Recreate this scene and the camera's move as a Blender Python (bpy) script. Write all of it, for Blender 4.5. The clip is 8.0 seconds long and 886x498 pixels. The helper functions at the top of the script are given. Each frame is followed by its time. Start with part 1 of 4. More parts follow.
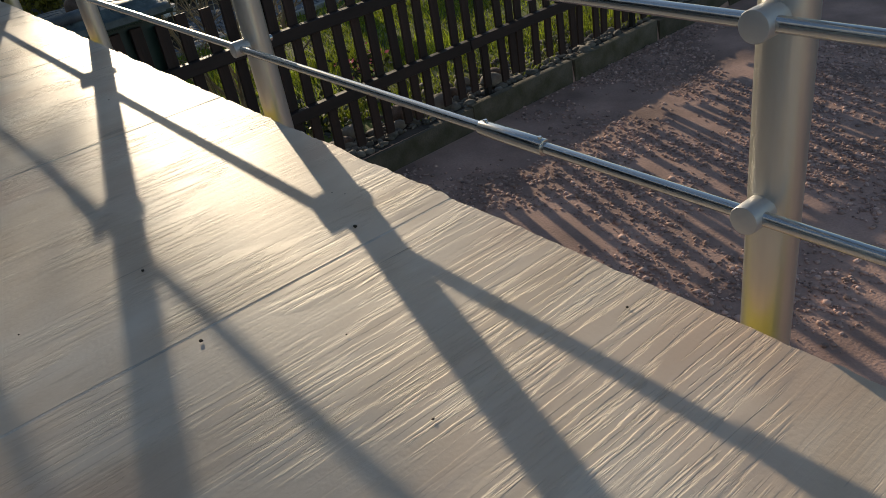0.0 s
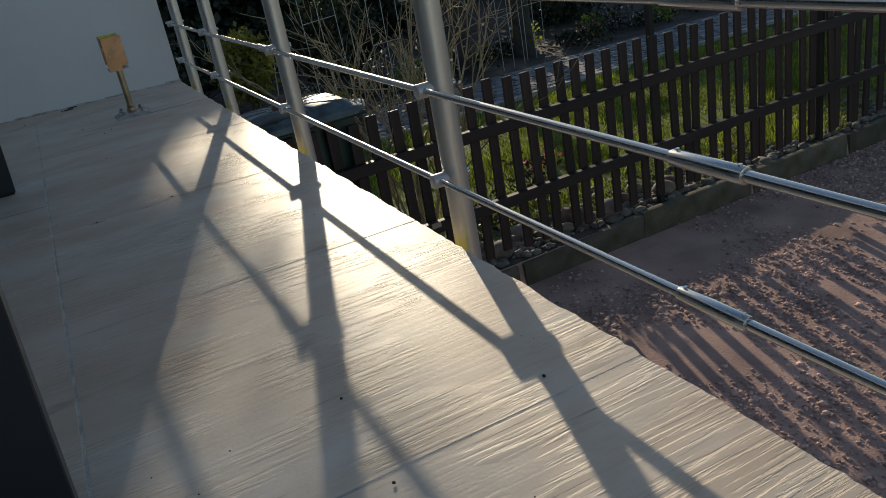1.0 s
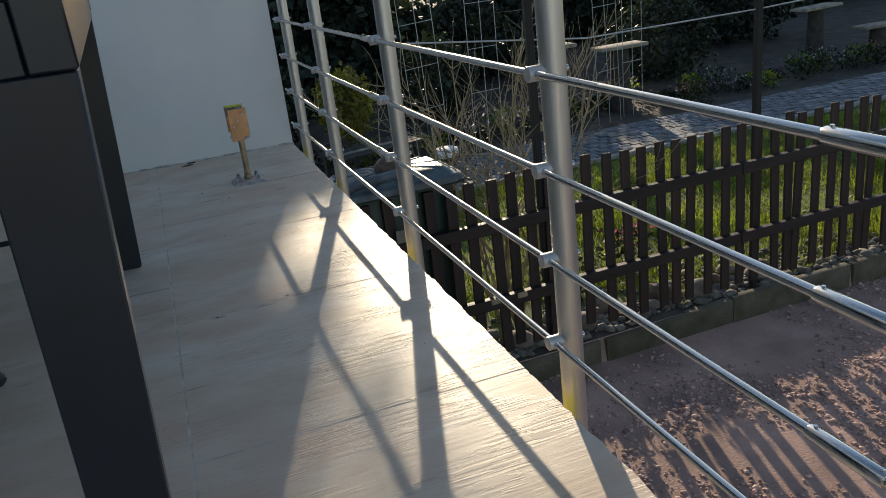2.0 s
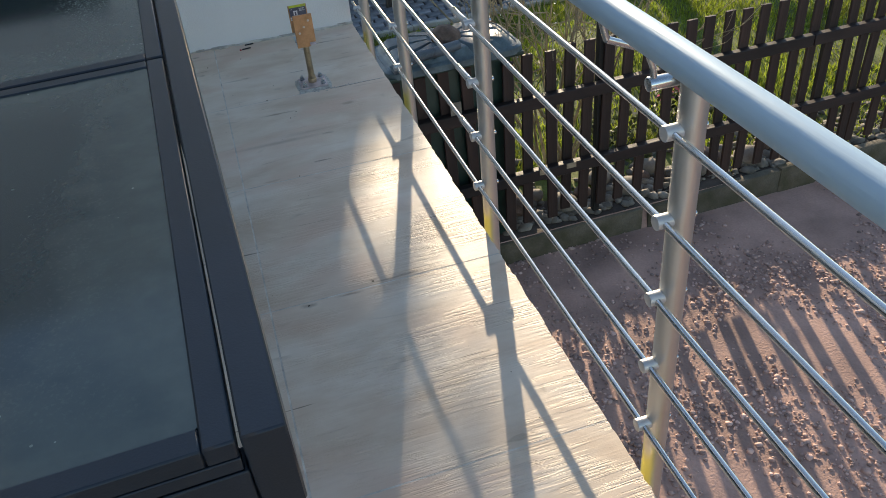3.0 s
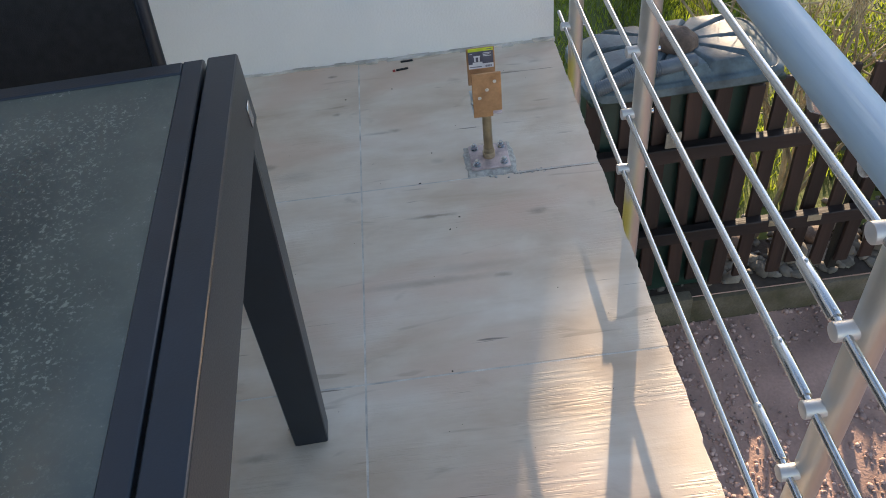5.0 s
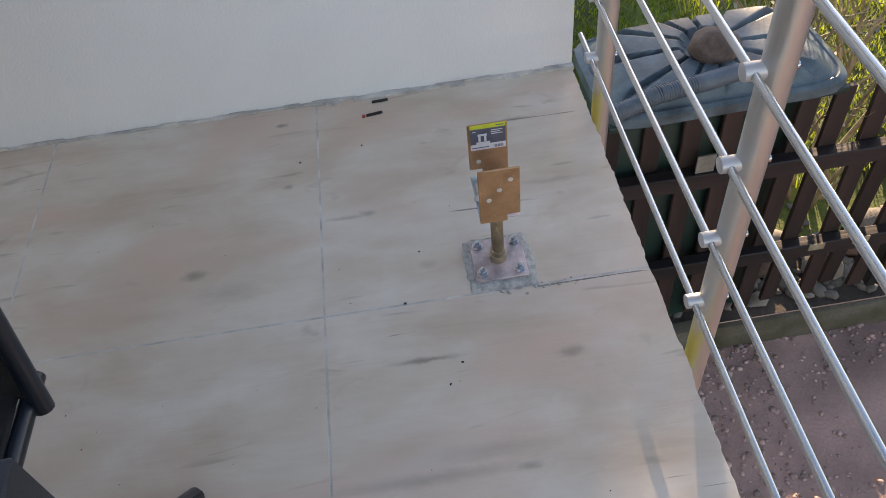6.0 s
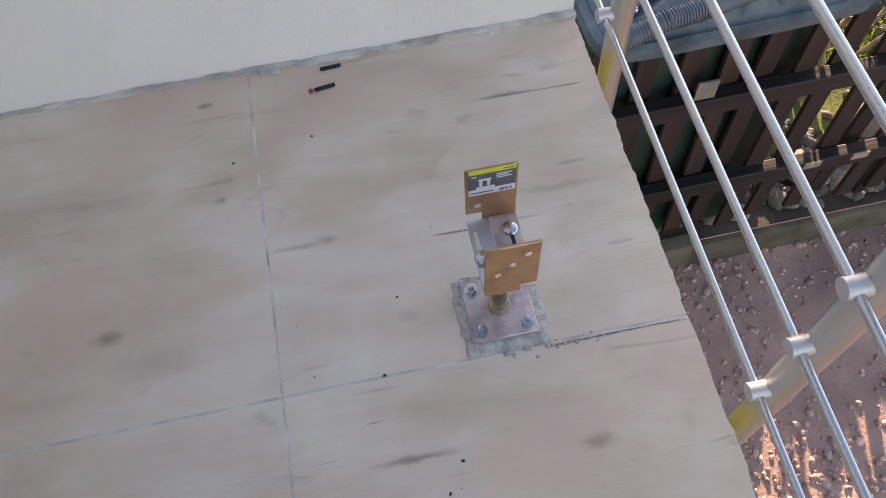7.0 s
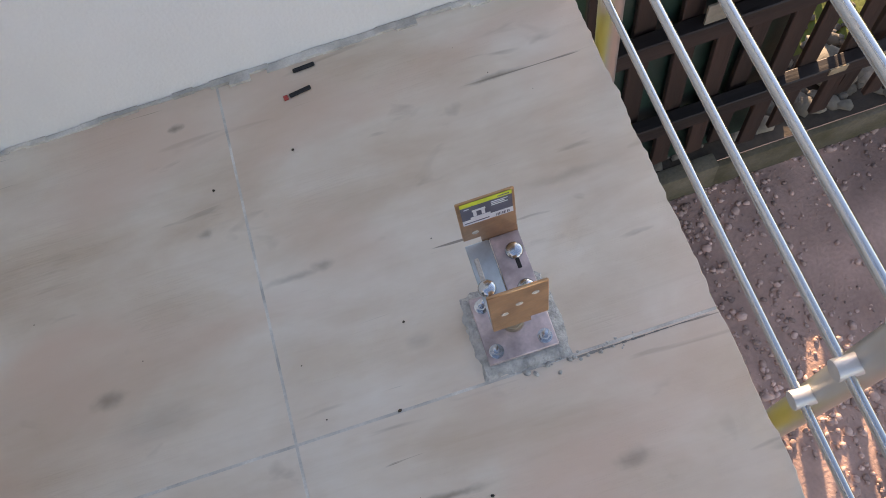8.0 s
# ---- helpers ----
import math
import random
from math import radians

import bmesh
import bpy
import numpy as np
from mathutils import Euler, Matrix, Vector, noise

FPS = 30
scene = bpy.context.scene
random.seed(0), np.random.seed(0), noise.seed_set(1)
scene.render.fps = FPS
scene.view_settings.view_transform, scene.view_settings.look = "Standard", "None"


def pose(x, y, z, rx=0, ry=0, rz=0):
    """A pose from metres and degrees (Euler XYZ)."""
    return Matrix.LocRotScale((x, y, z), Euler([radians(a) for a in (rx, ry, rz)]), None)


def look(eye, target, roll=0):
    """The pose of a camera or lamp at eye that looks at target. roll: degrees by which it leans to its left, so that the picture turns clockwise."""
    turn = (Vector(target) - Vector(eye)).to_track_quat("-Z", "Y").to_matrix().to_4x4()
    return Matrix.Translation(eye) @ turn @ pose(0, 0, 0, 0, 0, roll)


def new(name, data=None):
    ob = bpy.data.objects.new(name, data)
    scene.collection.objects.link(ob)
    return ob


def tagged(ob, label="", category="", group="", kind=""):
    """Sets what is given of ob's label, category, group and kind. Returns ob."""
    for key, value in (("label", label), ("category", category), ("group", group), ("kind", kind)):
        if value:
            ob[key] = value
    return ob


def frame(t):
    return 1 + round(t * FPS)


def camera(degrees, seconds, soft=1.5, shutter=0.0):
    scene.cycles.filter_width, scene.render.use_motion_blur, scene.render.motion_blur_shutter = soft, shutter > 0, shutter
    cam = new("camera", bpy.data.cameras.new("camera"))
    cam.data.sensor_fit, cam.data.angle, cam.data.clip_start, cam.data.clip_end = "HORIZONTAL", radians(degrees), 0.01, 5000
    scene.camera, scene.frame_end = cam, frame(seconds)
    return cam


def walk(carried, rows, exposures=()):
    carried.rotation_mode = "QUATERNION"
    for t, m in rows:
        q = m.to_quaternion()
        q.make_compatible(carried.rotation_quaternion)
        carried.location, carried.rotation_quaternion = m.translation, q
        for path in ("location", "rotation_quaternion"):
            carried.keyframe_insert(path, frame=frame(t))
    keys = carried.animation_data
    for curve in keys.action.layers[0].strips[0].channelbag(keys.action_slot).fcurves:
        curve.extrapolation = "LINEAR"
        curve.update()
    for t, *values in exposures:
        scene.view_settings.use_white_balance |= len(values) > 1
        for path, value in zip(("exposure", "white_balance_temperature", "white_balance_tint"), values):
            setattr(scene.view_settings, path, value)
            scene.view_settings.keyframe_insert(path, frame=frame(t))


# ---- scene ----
cam = camera(58.0, 8.0, soft=0.95)
PATH = [
    (0, (-0.486, -1.183, 0.436), (0.477, 0.231, -0.602), -10.1),
    (0.5, (-0.491, -1.176, 0.474), (0.339, 0.418, -0.403), -10.4),
    (1, (-0.505, -1.158, 0.516), (0.221, 0.534, -0.267), -10.5),
    (1.5, (-0.518, -1.129, 0.58), (0.111, 0.65, -0.083), -7.9),
    (1.7, (-0.522, -1.117, 0.609), (0.067, 0.694, -0.002), -7.1),
    (2.8, (-0.547, -0.983, 1.233), (-0.068, 0.583, 0.084), -6.2),
    (3, (-0.553, -0.862, 1.273), (-0.162, 0.698, 0.084), -5.8),
    (3.5, (-0.531, -0.548, 1.335), (-0.258, 1.016, 0.12), -3.9),
    (4, (-0.41, -0.318, 1.311), (-0.348, 1.263, 0.088), -2.9),
    (4.2, (-0.367, -0.195, 1.289), (-0.34, 1.252, -0.091), -3.0),
    (4.5, (-0.371, 0.022, 1.252), (-0.409, 1.411, -0.187), -4.2),
    (4.7, (-0.398, 0.179, 1.267), (-0.469, 1.612, -0.127), -6.9),
    (5, (-0.422, 0.377, 1.287), (-0.423, 1.815, -0.103), -7.3),
    (5.2, (-0.421, 0.507, 1.261), (-0.404, 1.969, -0.105), -7.3),
    (6.3, (-0.404, 1.245, 1.168), (-0.315, 2.449, -0.427), -6.8),
    (6.5, (-0.412, 1.352, 1.169), (-0.271, 2.481, -0.476), -6.6),
    (7, (-0.41, 1.543, 1.105), (-0.292, 2.494, -0.651), -4.9),
    (7.5, (-0.367, 1.666, 1.093), (-0.35, 2.528, -0.711), -11.4),
    (8, (-0.335, 1.704, 1.084), (-0.335, 2.484, -0.758), -18.2),
]
EXPOSURES = [(0, 0.17, 6200, 10), (0.5, -0.04, 6000, 9), (1.0, 0.15, 6000, 9), (1.5, 0.38, 6050, 10), (1.7, 0.50, 6100, 10), (3, 1.42, 6250, 11), (4, 1.72, 6450, 13), (5, 1.96, 6750, 17), (6.3, 2.20, 7200, 23), (6.5, 2.34, 7250, 23), (7, 2.32, 7350, 25), (8, 2.26, 7350, 25)]
SUN, SKY = 4.25, 0.113
walk(cam, [(t, look(eye, target, roll)) for t, eye, target, roll in PATH], EXPOSURES)

# ---- world, sun ----
SUN_AZ, SUN_EL = math.atan2(0.200, 0.675), radians(12.4)
world = bpy.data.worlds.new("sky")
scene.world = world
world.use_nodes = True
wn = world.node_tree.nodes
sky = wn.new("ShaderNodeTexSky")
sky.sky_type, sky.sun_disc = "NISHITA", False
sky.sun_elevation, sky.sun_rotation = SUN_EL, SUN_AZ
sky.air_density, sky.dust_density = 1.0, 0.5
world.node_tree.links.new(sky.outputs[0], wn["Background"].inputs[0])
wn["Background"].inputs[1].default_value = SKY
sun = new("sun", bpy.data.lights.new("sun", "SUN"))
sun.data.energy, sun.data.angle, sun.data.color = SUN, radians(0.6), (1.0, 0.80, 0.54)
sun.matrix_world = look((6, 18, 5), (6 - math.sin(SUN_AZ) * math.cos(SUN_EL), 18 - math.cos(SUN_AZ) * math.cos(SUN_EL), 5 - math.sin(SUN_EL)))


# ---- materials ----
def mat(name, colour, rough=0.6, metal=0.0, spread=0.25, scale=8.0, bump=0.2, fine=120.0, stretch=(1, 1, 1), second=None, spec=0.5, island=0.0, pieces=0.0):
    """A surface whose colour varies at two scales, with a fine relief. stretch: how the pattern is drawn out along x, y, z."""
    m = bpy.data.materials.new(name)
    m.use_nodes = True
    n, l = m.node_tree.nodes, m.node_tree.links
    b = n["Principled BSDF"]
    b.inputs["Metallic"].default_value = metal
    b.inputs["Specular IOR Level"].default_value = spec
    at = n.new("ShaderNodeTexCoord")
    mp = n.new("ShaderNodeMapping")
    mp.inputs["Scale"].default_value = stretch
    l.new(at.outputs["Object"], mp.inputs[0])
    big, small = n.new("ShaderNodeTexNoise"), n.new("ShaderNodeTexNoise")
    for t, s, d in ((big, scale, 4), (small, fine, 3)):
        t.inputs["Scale"].default_value, t.inputs["Detail"].default_value = s, d
        l.new(mp.outputs[0], t.inputs["Vector"])
    ramp = n.new("ShaderNodeValToRGB")
    c = np.array(colour)
    d = np.array(second) if second else np.clip(c * (1 - 2 * spread), 0, 1)
    ramp.color_ramp.elements[0].position, ramp.color_ramp.elements[1].position = 0.32, 0.66
    ramp.color_ramp.elements[0].color = (*d, 1)
    ramp.color_ramp.elements[1].color = (*np.clip(c * (1 + 0.3 * spread), 0, 1), 1)
    l.new(big.outputs[0], ramp.inputs[0])
    mix = n.new("ShaderNodeMix")
    mix.data_type, mix.blend_type = "RGBA", "MULTIPLY"
    mix.inputs[0].default_value = min(1.0, spread * 1.6)
    l.new(ramp.outputs[0], mix.inputs[6])
    l.new(small.outputs[0], mix.inputs[7])
    out = mix.outputs[2]
    gain = n.new("ShaderNodeBrightContrast")
    gain.inputs[1].default_value = 0.0
    l.new(out, gain.inputs[0])
    out = gain.outputs[0]
    if island or pieces:
        hsv = n.new("ShaderNodeHueSaturation")
        info = n.new("ShaderNodeObjectInfo" if pieces else "ShaderNodeNewGeometry")
        span = n.new("ShaderNodeMapRange")
        k = pieces or island
        span.inputs["To Min"].default_value, span.inputs["To Max"].default_value = 1 - k, 1 + k
        l.new(info.outputs["Random" if pieces else "Random Per Island"], span.inputs[0])
        l.new(span.outputs[0], hsv.inputs["Value"])
        l.new(out, hsv.inputs["Color"])
        out = hsv.outputs[0]
    l.new(out, b.inputs["Base Color"])
    rr = n.new("ShaderNodeMapRange")
    rr.inputs["To Min"].default_value, rr.inputs["To Max"].default_value = max(0.02, rough * 0.8), min(1, rough * 1.2)
    l.new(small.outputs[0], rr.inputs[0])
    l.new(rr.outputs[0], b.inputs["Roughness"])
    if bump:
        bp = n.new("ShaderNodeBump")
        bp.inputs["Strength"].default_value, bp.inputs["Distance"].default_value = bump, 0.004
        l.new(small.outputs[0], bp.inputs["Height"])
        l.new(bp.outputs[0], b.inputs["Normal"])
    return m


# printed knots, smudges and short cracks of the tiles: x, y, half length, half width, depth
MARKS = (
    (-0.861, 2.102, 0.026, 0.014, 0.75), (-0.438, 1.826, 0.066, 0.006, 0.85), (-0.182, 1.799, 0.028, 0.014, 0.6), (-0.172, 2.420, 0.052, 0.006, 0.7),
    (-0.558, 2.195, 0.048, 0.006, 0.5), (-0.514, 2.200, 0.017, 0.010, 0.6), (-0.677, 2.310, 0.013, 0.008, 0.7), (-0.690, 2.517, 0.012, 0.008, 0.9),
    (-0.122, 2.215, 0.075, 0.009, 0.35), (-0.407, 2.041, 0.022, 0.012, 0.35), (-0.795, 2.045, 0.070, 0.030, 0.35), (-0.458, 1.608, 0.170, 0.013, 0.45),
    (-0.296, 1.604, 0.028, 0.009, 0.6), (-0.367, 1.640, 0.110, 0.018, 0.3), (-0.512, 0.718, 0.022, 0.009, 0.8), (-0.406, 0.722, 0.034, 0.005, 0.8),
    (-0.780, 0.738, 0.034, 0.020, 0.55), (-0.818, 1.211, 0.042, 0.009, 0.6), (-0.252, 0.744, 0.135, 0.005, 0.6), (-0.344, 0.753, 0.013, 0.007, 0.7),
)


def tile_material():
    """Wood-look stoneware: long pale boards across the balcony, knots, brown streaks, sawn ridges."""
    m = bpy.data.materials.new("wood_look_tile")
    m.use_nodes = True
    n, l = m.node_tree.nodes, m.node_tree.links
    b = n["Principled BSDF"]
    at = n.new("ShaderNodeNewGeometry")

    def noise_at(stretch, scale, detail=4, rough=0.55, warp=0.0):
        mp = n.new("ShaderNodeMapping")
        mp.inputs["Scale"].default_value = stretch
        l.new(at.outputs["Position"], mp.inputs[0])
        t = n.new("ShaderNodeTexNoise")
        t.inputs["Scale"].default_value, t.inputs["Detail"].default_value, t.inputs["Roughness"].default_value = scale, detail, rough
        t.inputs["Distortion"].default_value = warp
        l.new(mp.outputs[0], t.inputs["Vector"])
        return t.outputs[0]

    def ramp(fac, *stops):
        r = n.new("ShaderNodeValToRGB")
        e = r.color_ramp.elements
        while len(e) < len(stops):
            e.new(0.5)
        for s, (p, c) in zip(e, stops):
            s.position, s.color = p, (*c, 1)
        l.new(fac, r.inputs[0])
        return r.outputs[0]

    def mix(kind, fac, a, c):
        x = n.new("ShaderNodeMix")
        x.data_type, x.blend_type = "RGBA", kind
        if isinstance(fac, float):
            x.inputs[0].default_value = fac
        else:
            l.new(fac, x.inputs[0])
        l.new(a, x.inputs[6])
        l.new(c, x.inputs[7])
        return x.outputs[2]

    broad = noise_at((1.0, 2.4, 1), 2.6, 5, 0.55, 0.5)
    grain = noise_at((1.3, 15, 1), 3.4, 7, 0.66, 0.8)
    streak = noise_at((2.2, 13, 1), 1.7, 3, 0.45, 1.0)
    patch = noise_at((3.4, 5.5, 1), 2.3, 3, 0.5, 0.9)
    cloud = noise_at((1, 1.6, 1), 5.5, 4, 0.6, 0.3)
    col = ramp(broad, (0.32, (0.56, 0.45, 0.345)), (0.48, (0.645, 0.55, 0.445)), (0.66, (0.70, 0.625, 0.535)))
    col = mix("MULTIPLY", 0.8, col, ramp(cloud, (0.30, (0.86, 0.80, 0.75)), (0.62, (1, 1, 1))))
    col = mix("MULTIPLY", 0.12, col, ramp(grain, (0.32, (0.68, 0.63, 0.57)), (0.52, (1, 1, 1)), (0.75, (1.0, 1.0, 1.0))))
    dark = ramp(streak, (0.665, (0, 0, 0)), (0.73, (0.42, 0.42, 0.42)))
    brown = n.new("ShaderNodeRGB")
    brown.outputs[0].default_value = (0.25, 0.195, 0.145, 1)
    col = mix("MIX", dark, col, brown.outputs[0])
    knots = ramp(patch, (0.66, (0, 0, 0)), (0.80, (0.45, 0.45, 0.45)))
    col = mix("MIX", knots, col, brown.outputs[0])
    blush = n.new("ShaderNodeRGB")
    blush.outputs[0].default_value = (0.60, 0.43, 0.33, 1)
    col = mix("MIX", ramp(noise_at((1.0, 2.0, 1), 1.9, 3, 0.5, 0.6), (0.50, (0, 0, 0)), (0.68, (0.75, 0.75, 0.75))), col, blush.outputs[0])
    crack = ramp(noise_at((1.5, 34, 1), 2.3, 3, 0.45, 0.6), (0.715, (0, 0, 0)), (0.745, (0.75, 0.75, 0.75)))
    soot = n.new("ShaderNodeRGB")
    soot.outputs[0].default_value = (0.13, 0.105, 0.085, 1)
    col = mix("MIX", crack, col, soot.outputs[0])
    wobble = n.new("ShaderNodeTexNoise")
    wobble.inputs["Scale"].default_value, wobble.inputs["Detail"].default_value = 42, 4
    l.new(at.outputs["Position"], wobble.inputs["Vector"])
    near = n.new("ShaderNodeVectorMath")
    near.operation = "MULTIPLY_ADD"
    near.inputs[1].default_value = (0.030, 0.012, 0)
    l.new(wobble.outputs["Color"], near.inputs[0])
    l.new(at.outputs["Position"], near.inputs[2])
    total = None
    for mx, my, half, wide, depth in MARKS:
        off, size, far = (n.new("ShaderNodeVectorMath") for _ in range(3))
        off.operation, size.operation, far.operation = "SUBTRACT", "MULTIPLY", "LENGTH"
        off.inputs[1].default_value, size.inputs[1].default_value = (mx + 0.015, my + 0.006, 0), (1 / half, 1 / wide, 0)
        l.new(near.outputs[0], off.inputs[0])
        l.new(off.outputs[0], size.inputs[0])
        l.new(size.outputs[0], far.inputs[0])
        fall = n.new("ShaderNodeMapRange")
        fall.interpolation_type = "SMOOTHSTEP"
        for k, v in zip(("From Min", "From Max", "To Min", "To Max"), (0.0, 1.35, 0.8 * depth, 0.0)):
            fall.inputs[k].default_value = v
        l.new(far.outputs["Value"], fall.inputs["Value"])
        if total is None:
            total = fall.outputs[0]
        else:
            most = n.new("ShaderNodeMath")
            most.operation = "MAXIMUM"
            l.new(total, most.inputs[0])
            l.new(fall.outputs[0], most.inputs[1])
            total = most.outputs[0]
    print_brown = n.new("ShaderNodeRGB")
    print_brown.outputs[0].default_value = (0.17, 0.135, 0.10, 1)
    col = mix("MIX", total, col, print_brown.outputs[0])
    l.new(col, b.inputs["Base Color"])
    ridge = noise_at((3.2, 60, 1), 2.0, 5, 0.62, 0.3)
    pits = noise_at((1, 1, 1), 240, 3)
    rise = n.new("ShaderNodeMath")
    rise.operation = "MULTIPLY_ADD"
    rise.inputs[1].default_value = 0.14
    l.new(pits, rise.inputs[0])
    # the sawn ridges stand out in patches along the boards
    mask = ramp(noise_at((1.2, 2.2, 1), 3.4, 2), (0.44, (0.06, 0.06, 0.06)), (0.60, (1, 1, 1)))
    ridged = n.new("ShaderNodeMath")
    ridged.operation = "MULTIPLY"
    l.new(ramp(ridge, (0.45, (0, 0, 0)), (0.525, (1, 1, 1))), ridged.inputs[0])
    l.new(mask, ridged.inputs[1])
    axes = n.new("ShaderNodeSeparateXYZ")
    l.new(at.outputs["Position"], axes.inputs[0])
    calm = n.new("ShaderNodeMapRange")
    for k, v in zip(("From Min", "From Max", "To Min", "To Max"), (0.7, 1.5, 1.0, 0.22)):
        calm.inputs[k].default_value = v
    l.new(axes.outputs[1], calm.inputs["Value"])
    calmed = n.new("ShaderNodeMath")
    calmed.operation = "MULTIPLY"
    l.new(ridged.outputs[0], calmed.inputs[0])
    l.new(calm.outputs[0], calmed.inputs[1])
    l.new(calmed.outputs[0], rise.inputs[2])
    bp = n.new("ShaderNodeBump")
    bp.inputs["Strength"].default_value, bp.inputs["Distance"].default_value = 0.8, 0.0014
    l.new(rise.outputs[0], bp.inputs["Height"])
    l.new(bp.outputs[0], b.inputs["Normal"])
    b.inputs["Roughness"].default_value = 0.50
    b.inputs["Specular IOR Level"].default_value = 0.42
    return m


def dusty_glass(name, x0, x1, y0, y1, tide):
    """Dark back-printed table glass; rain has dried on it and left dust and specks in a band along the frame."""
    m = bpy.data.materials.new(name)
    m.use_nodes = True
    n, l = m.node_tree.nodes, m.node_tree.links
    b = n["Principled BSDF"]
    at = n.new("ShaderNodeTexCoord")
    xyz = n.new("ShaderNodeSeparateXYZ")
    l.new(at.outputs["Object"], xyz.inputs[0])

    def math_node(kind, a, c=None, d=None):
        x = n.new("ShaderNodeMath")
        x.operation = kind
        for socket, v in zip(x.inputs, (a, c, d)):
            if isinstance(v, (int, float)):
                socket.default_value = v
            elif v is not None:
                l.new(v, socket)
        return x.outputs[0]

    def noise_of(scale, detail, rough=0.55):
        t = n.new("ShaderNodeTexNoise")
        t.inputs["Scale"].default_value, t.inputs["Detail"].default_value, t.inputs["Roughness"].default_value = scale, detail, rough
        l.new(at.outputs["Object"], t.inputs["Vector"])
        return t.outputs[0]

    def span(v, lo, hi, to_lo, to_hi):
        r = n.new("ShaderNodeMapRange")
        r.interpolation_type = "SMOOTHSTEP"
        for k, value in zip(("From Min", "From Max", "To Min", "To Max"), (lo, hi, to_lo, to_hi)):
            r.inputs[k].default_value = value
        l.new(v, r.inputs["Value"])
        return r.outputs[0]

    edge = math_node("MINIMUM", math_node("MINIMUM", math_node("SUBTRACT", xyz.outputs[0], x0), math_node("SUBTRACT", x1, xyz.outputs[0])),
                     math_node("MINIMUM", math_node("SUBTRACT", xyz.outputs[1], y0), math_node("SUBTRACT", y1, xyz.outputs[1])))
    edge = math_node("MULTIPLY_ADD", math_node("SUBTRACT", noise_of(9, 4), 0.5), 0.13, edge)
    band = math_node("ADD", span(edge, 0.085, 0.135, 0.6, 0.0), span(edge, 0.0, 0.075, 0.6, 0.0))
    rim = math_node("MULTIPLY", span(edge, 0.030, 0.090, 0.15, 1.0), span(edge, 0.115, 0.215, 1.0, 0.0))
    rim = math_node("MULTIPLY", rim, tide)
    film = span(noise_of(5, 6, 0.65), 0.35, 0.75, 0.0, 1.0)
    dust = math_node("MULTIPLY_ADD", band, 0.120, math_node("MULTIPLY_ADD", film, 0.018, 0.004))
    dust = math_node("MULTIPLY", dust, span(noise_of(30, 5), 0.2, 0.8, 0.75, 1.25))
    dust = math_node("MULTIPLY_ADD", math_node("MULTIPLY", rim, span(noise_of(230, 3, 0.7), 0.52, 0.68, 0.0, 1.0)), 0.35, dust)
    # dried drops: specks of uneven size, thick along the rim and rare elsewhere
    spot = n.new("ShaderNodeTexVoronoi")
    spot.inputs["Scale"].default_value = 105
    l.new(at.outputs["Object"], spot.inputs["Vector"])
    pick = n.new("ShaderNodeSeparateColor")
    l.new(spot.outputs["Color"], pick.inputs[0])
    size = math_node("MULTIPLY", pick.outputs[1], 0.24)
    inside = math_node("LESS_THAN", spot.outputs["Distance"], size)
    share = math_node("MULTIPLY", math_node("MULTIPLY_ADD", rim, 0.16, 0.018), span(noise_of(11, 3), 0.42, 0.62, 0.1, 1.3))
    speck = math_node("MULTIPLY", inside, math_node("LESS_THAN", pick.outputs[0], share))
    speck = math_node("MULTIPLY", speck, span(pick.outputs[2], 0.0, 1.0, 0.25, 1.0))
    dust = math_node("MINIMUM", math_node("MULTIPLY_ADD", speck, 0.55, dust), 1.0)
    mix = n.new("ShaderNodeMix")
    mix.data_type = "RGBA"
    mix.inputs[6].default_value = (0.019, 0.031, 0.032, 1)
    mix.inputs[7].default_value = (0.33, 0.37, 0.30, 1)
    l.new(dust, mix.inputs[0])
    l.new(mix.outputs[2], b.inputs["Base Color"])
    l.new(span(dust, 0.0, 0.5, 0.10, 0.55), b.inputs["Roughness"])
    return m


def leaf_material(name, colour, through_light=0.5):
    """Thin leaves: light also shines through them."""
    m = mat(name, colour, 0.55, 0, 0.3, 3.0, 0.0, 40, island=0.45)
    n, l = m.node_tree.nodes, m.node_tree.links
    b = n["Principled BSDF"]
    t = n.new("ShaderNodeBsdfTranslucent")
    l.new(b.inputs["Base Color"].links[0].from_socket, t.inputs[0])
    x = n.new("ShaderNodeMixShader")
    x.inputs[0].default_value = through_light
    l.new(b.outputs[0], x.inputs[1])
    l.new(t.outputs[0], x.inputs[2])
    l.new(x.outputs[0], n["Material Output"].inputs[0])
    return m


TILE = tile_material()
WINDOW_GLASS = mat("window_glass", (0.03, 0.04, 0.045), 0.08, 0, 0.1, 3, 0.0, 60)
PLASTER = mat("white_plaster", (0.80, 0.79, 0.78), 0.85, 0, 0.03, 3, 0.35, 160)
CONCRETE = mat("concrete", (0.36, 0.34, 0.31), 0.9, 0, 0.25, 9, 0.5, 130)
MORTAR = mat("grey_mortar", (0.58, 0.56, 0.52), 0.95, 0, 0.18, 90, 1.0, 260)
GROUT = mat("grout", (0.76, 0.71, 0.64), 0.95, 0, 0.2, 20, 0.4, 300)
STEEL = mat("brushed_steel", (0.67, 0.665, 0.64), 0.40, 1.0, 0.06, 6, 0.05, 260, (1, 1, 0.06))
ROD = mat("polished_rod", (0.62, 0.62, 0.61), 0.20, 1.0, 0.05, 6, 0.03, 200, (1, 0.05, 1))
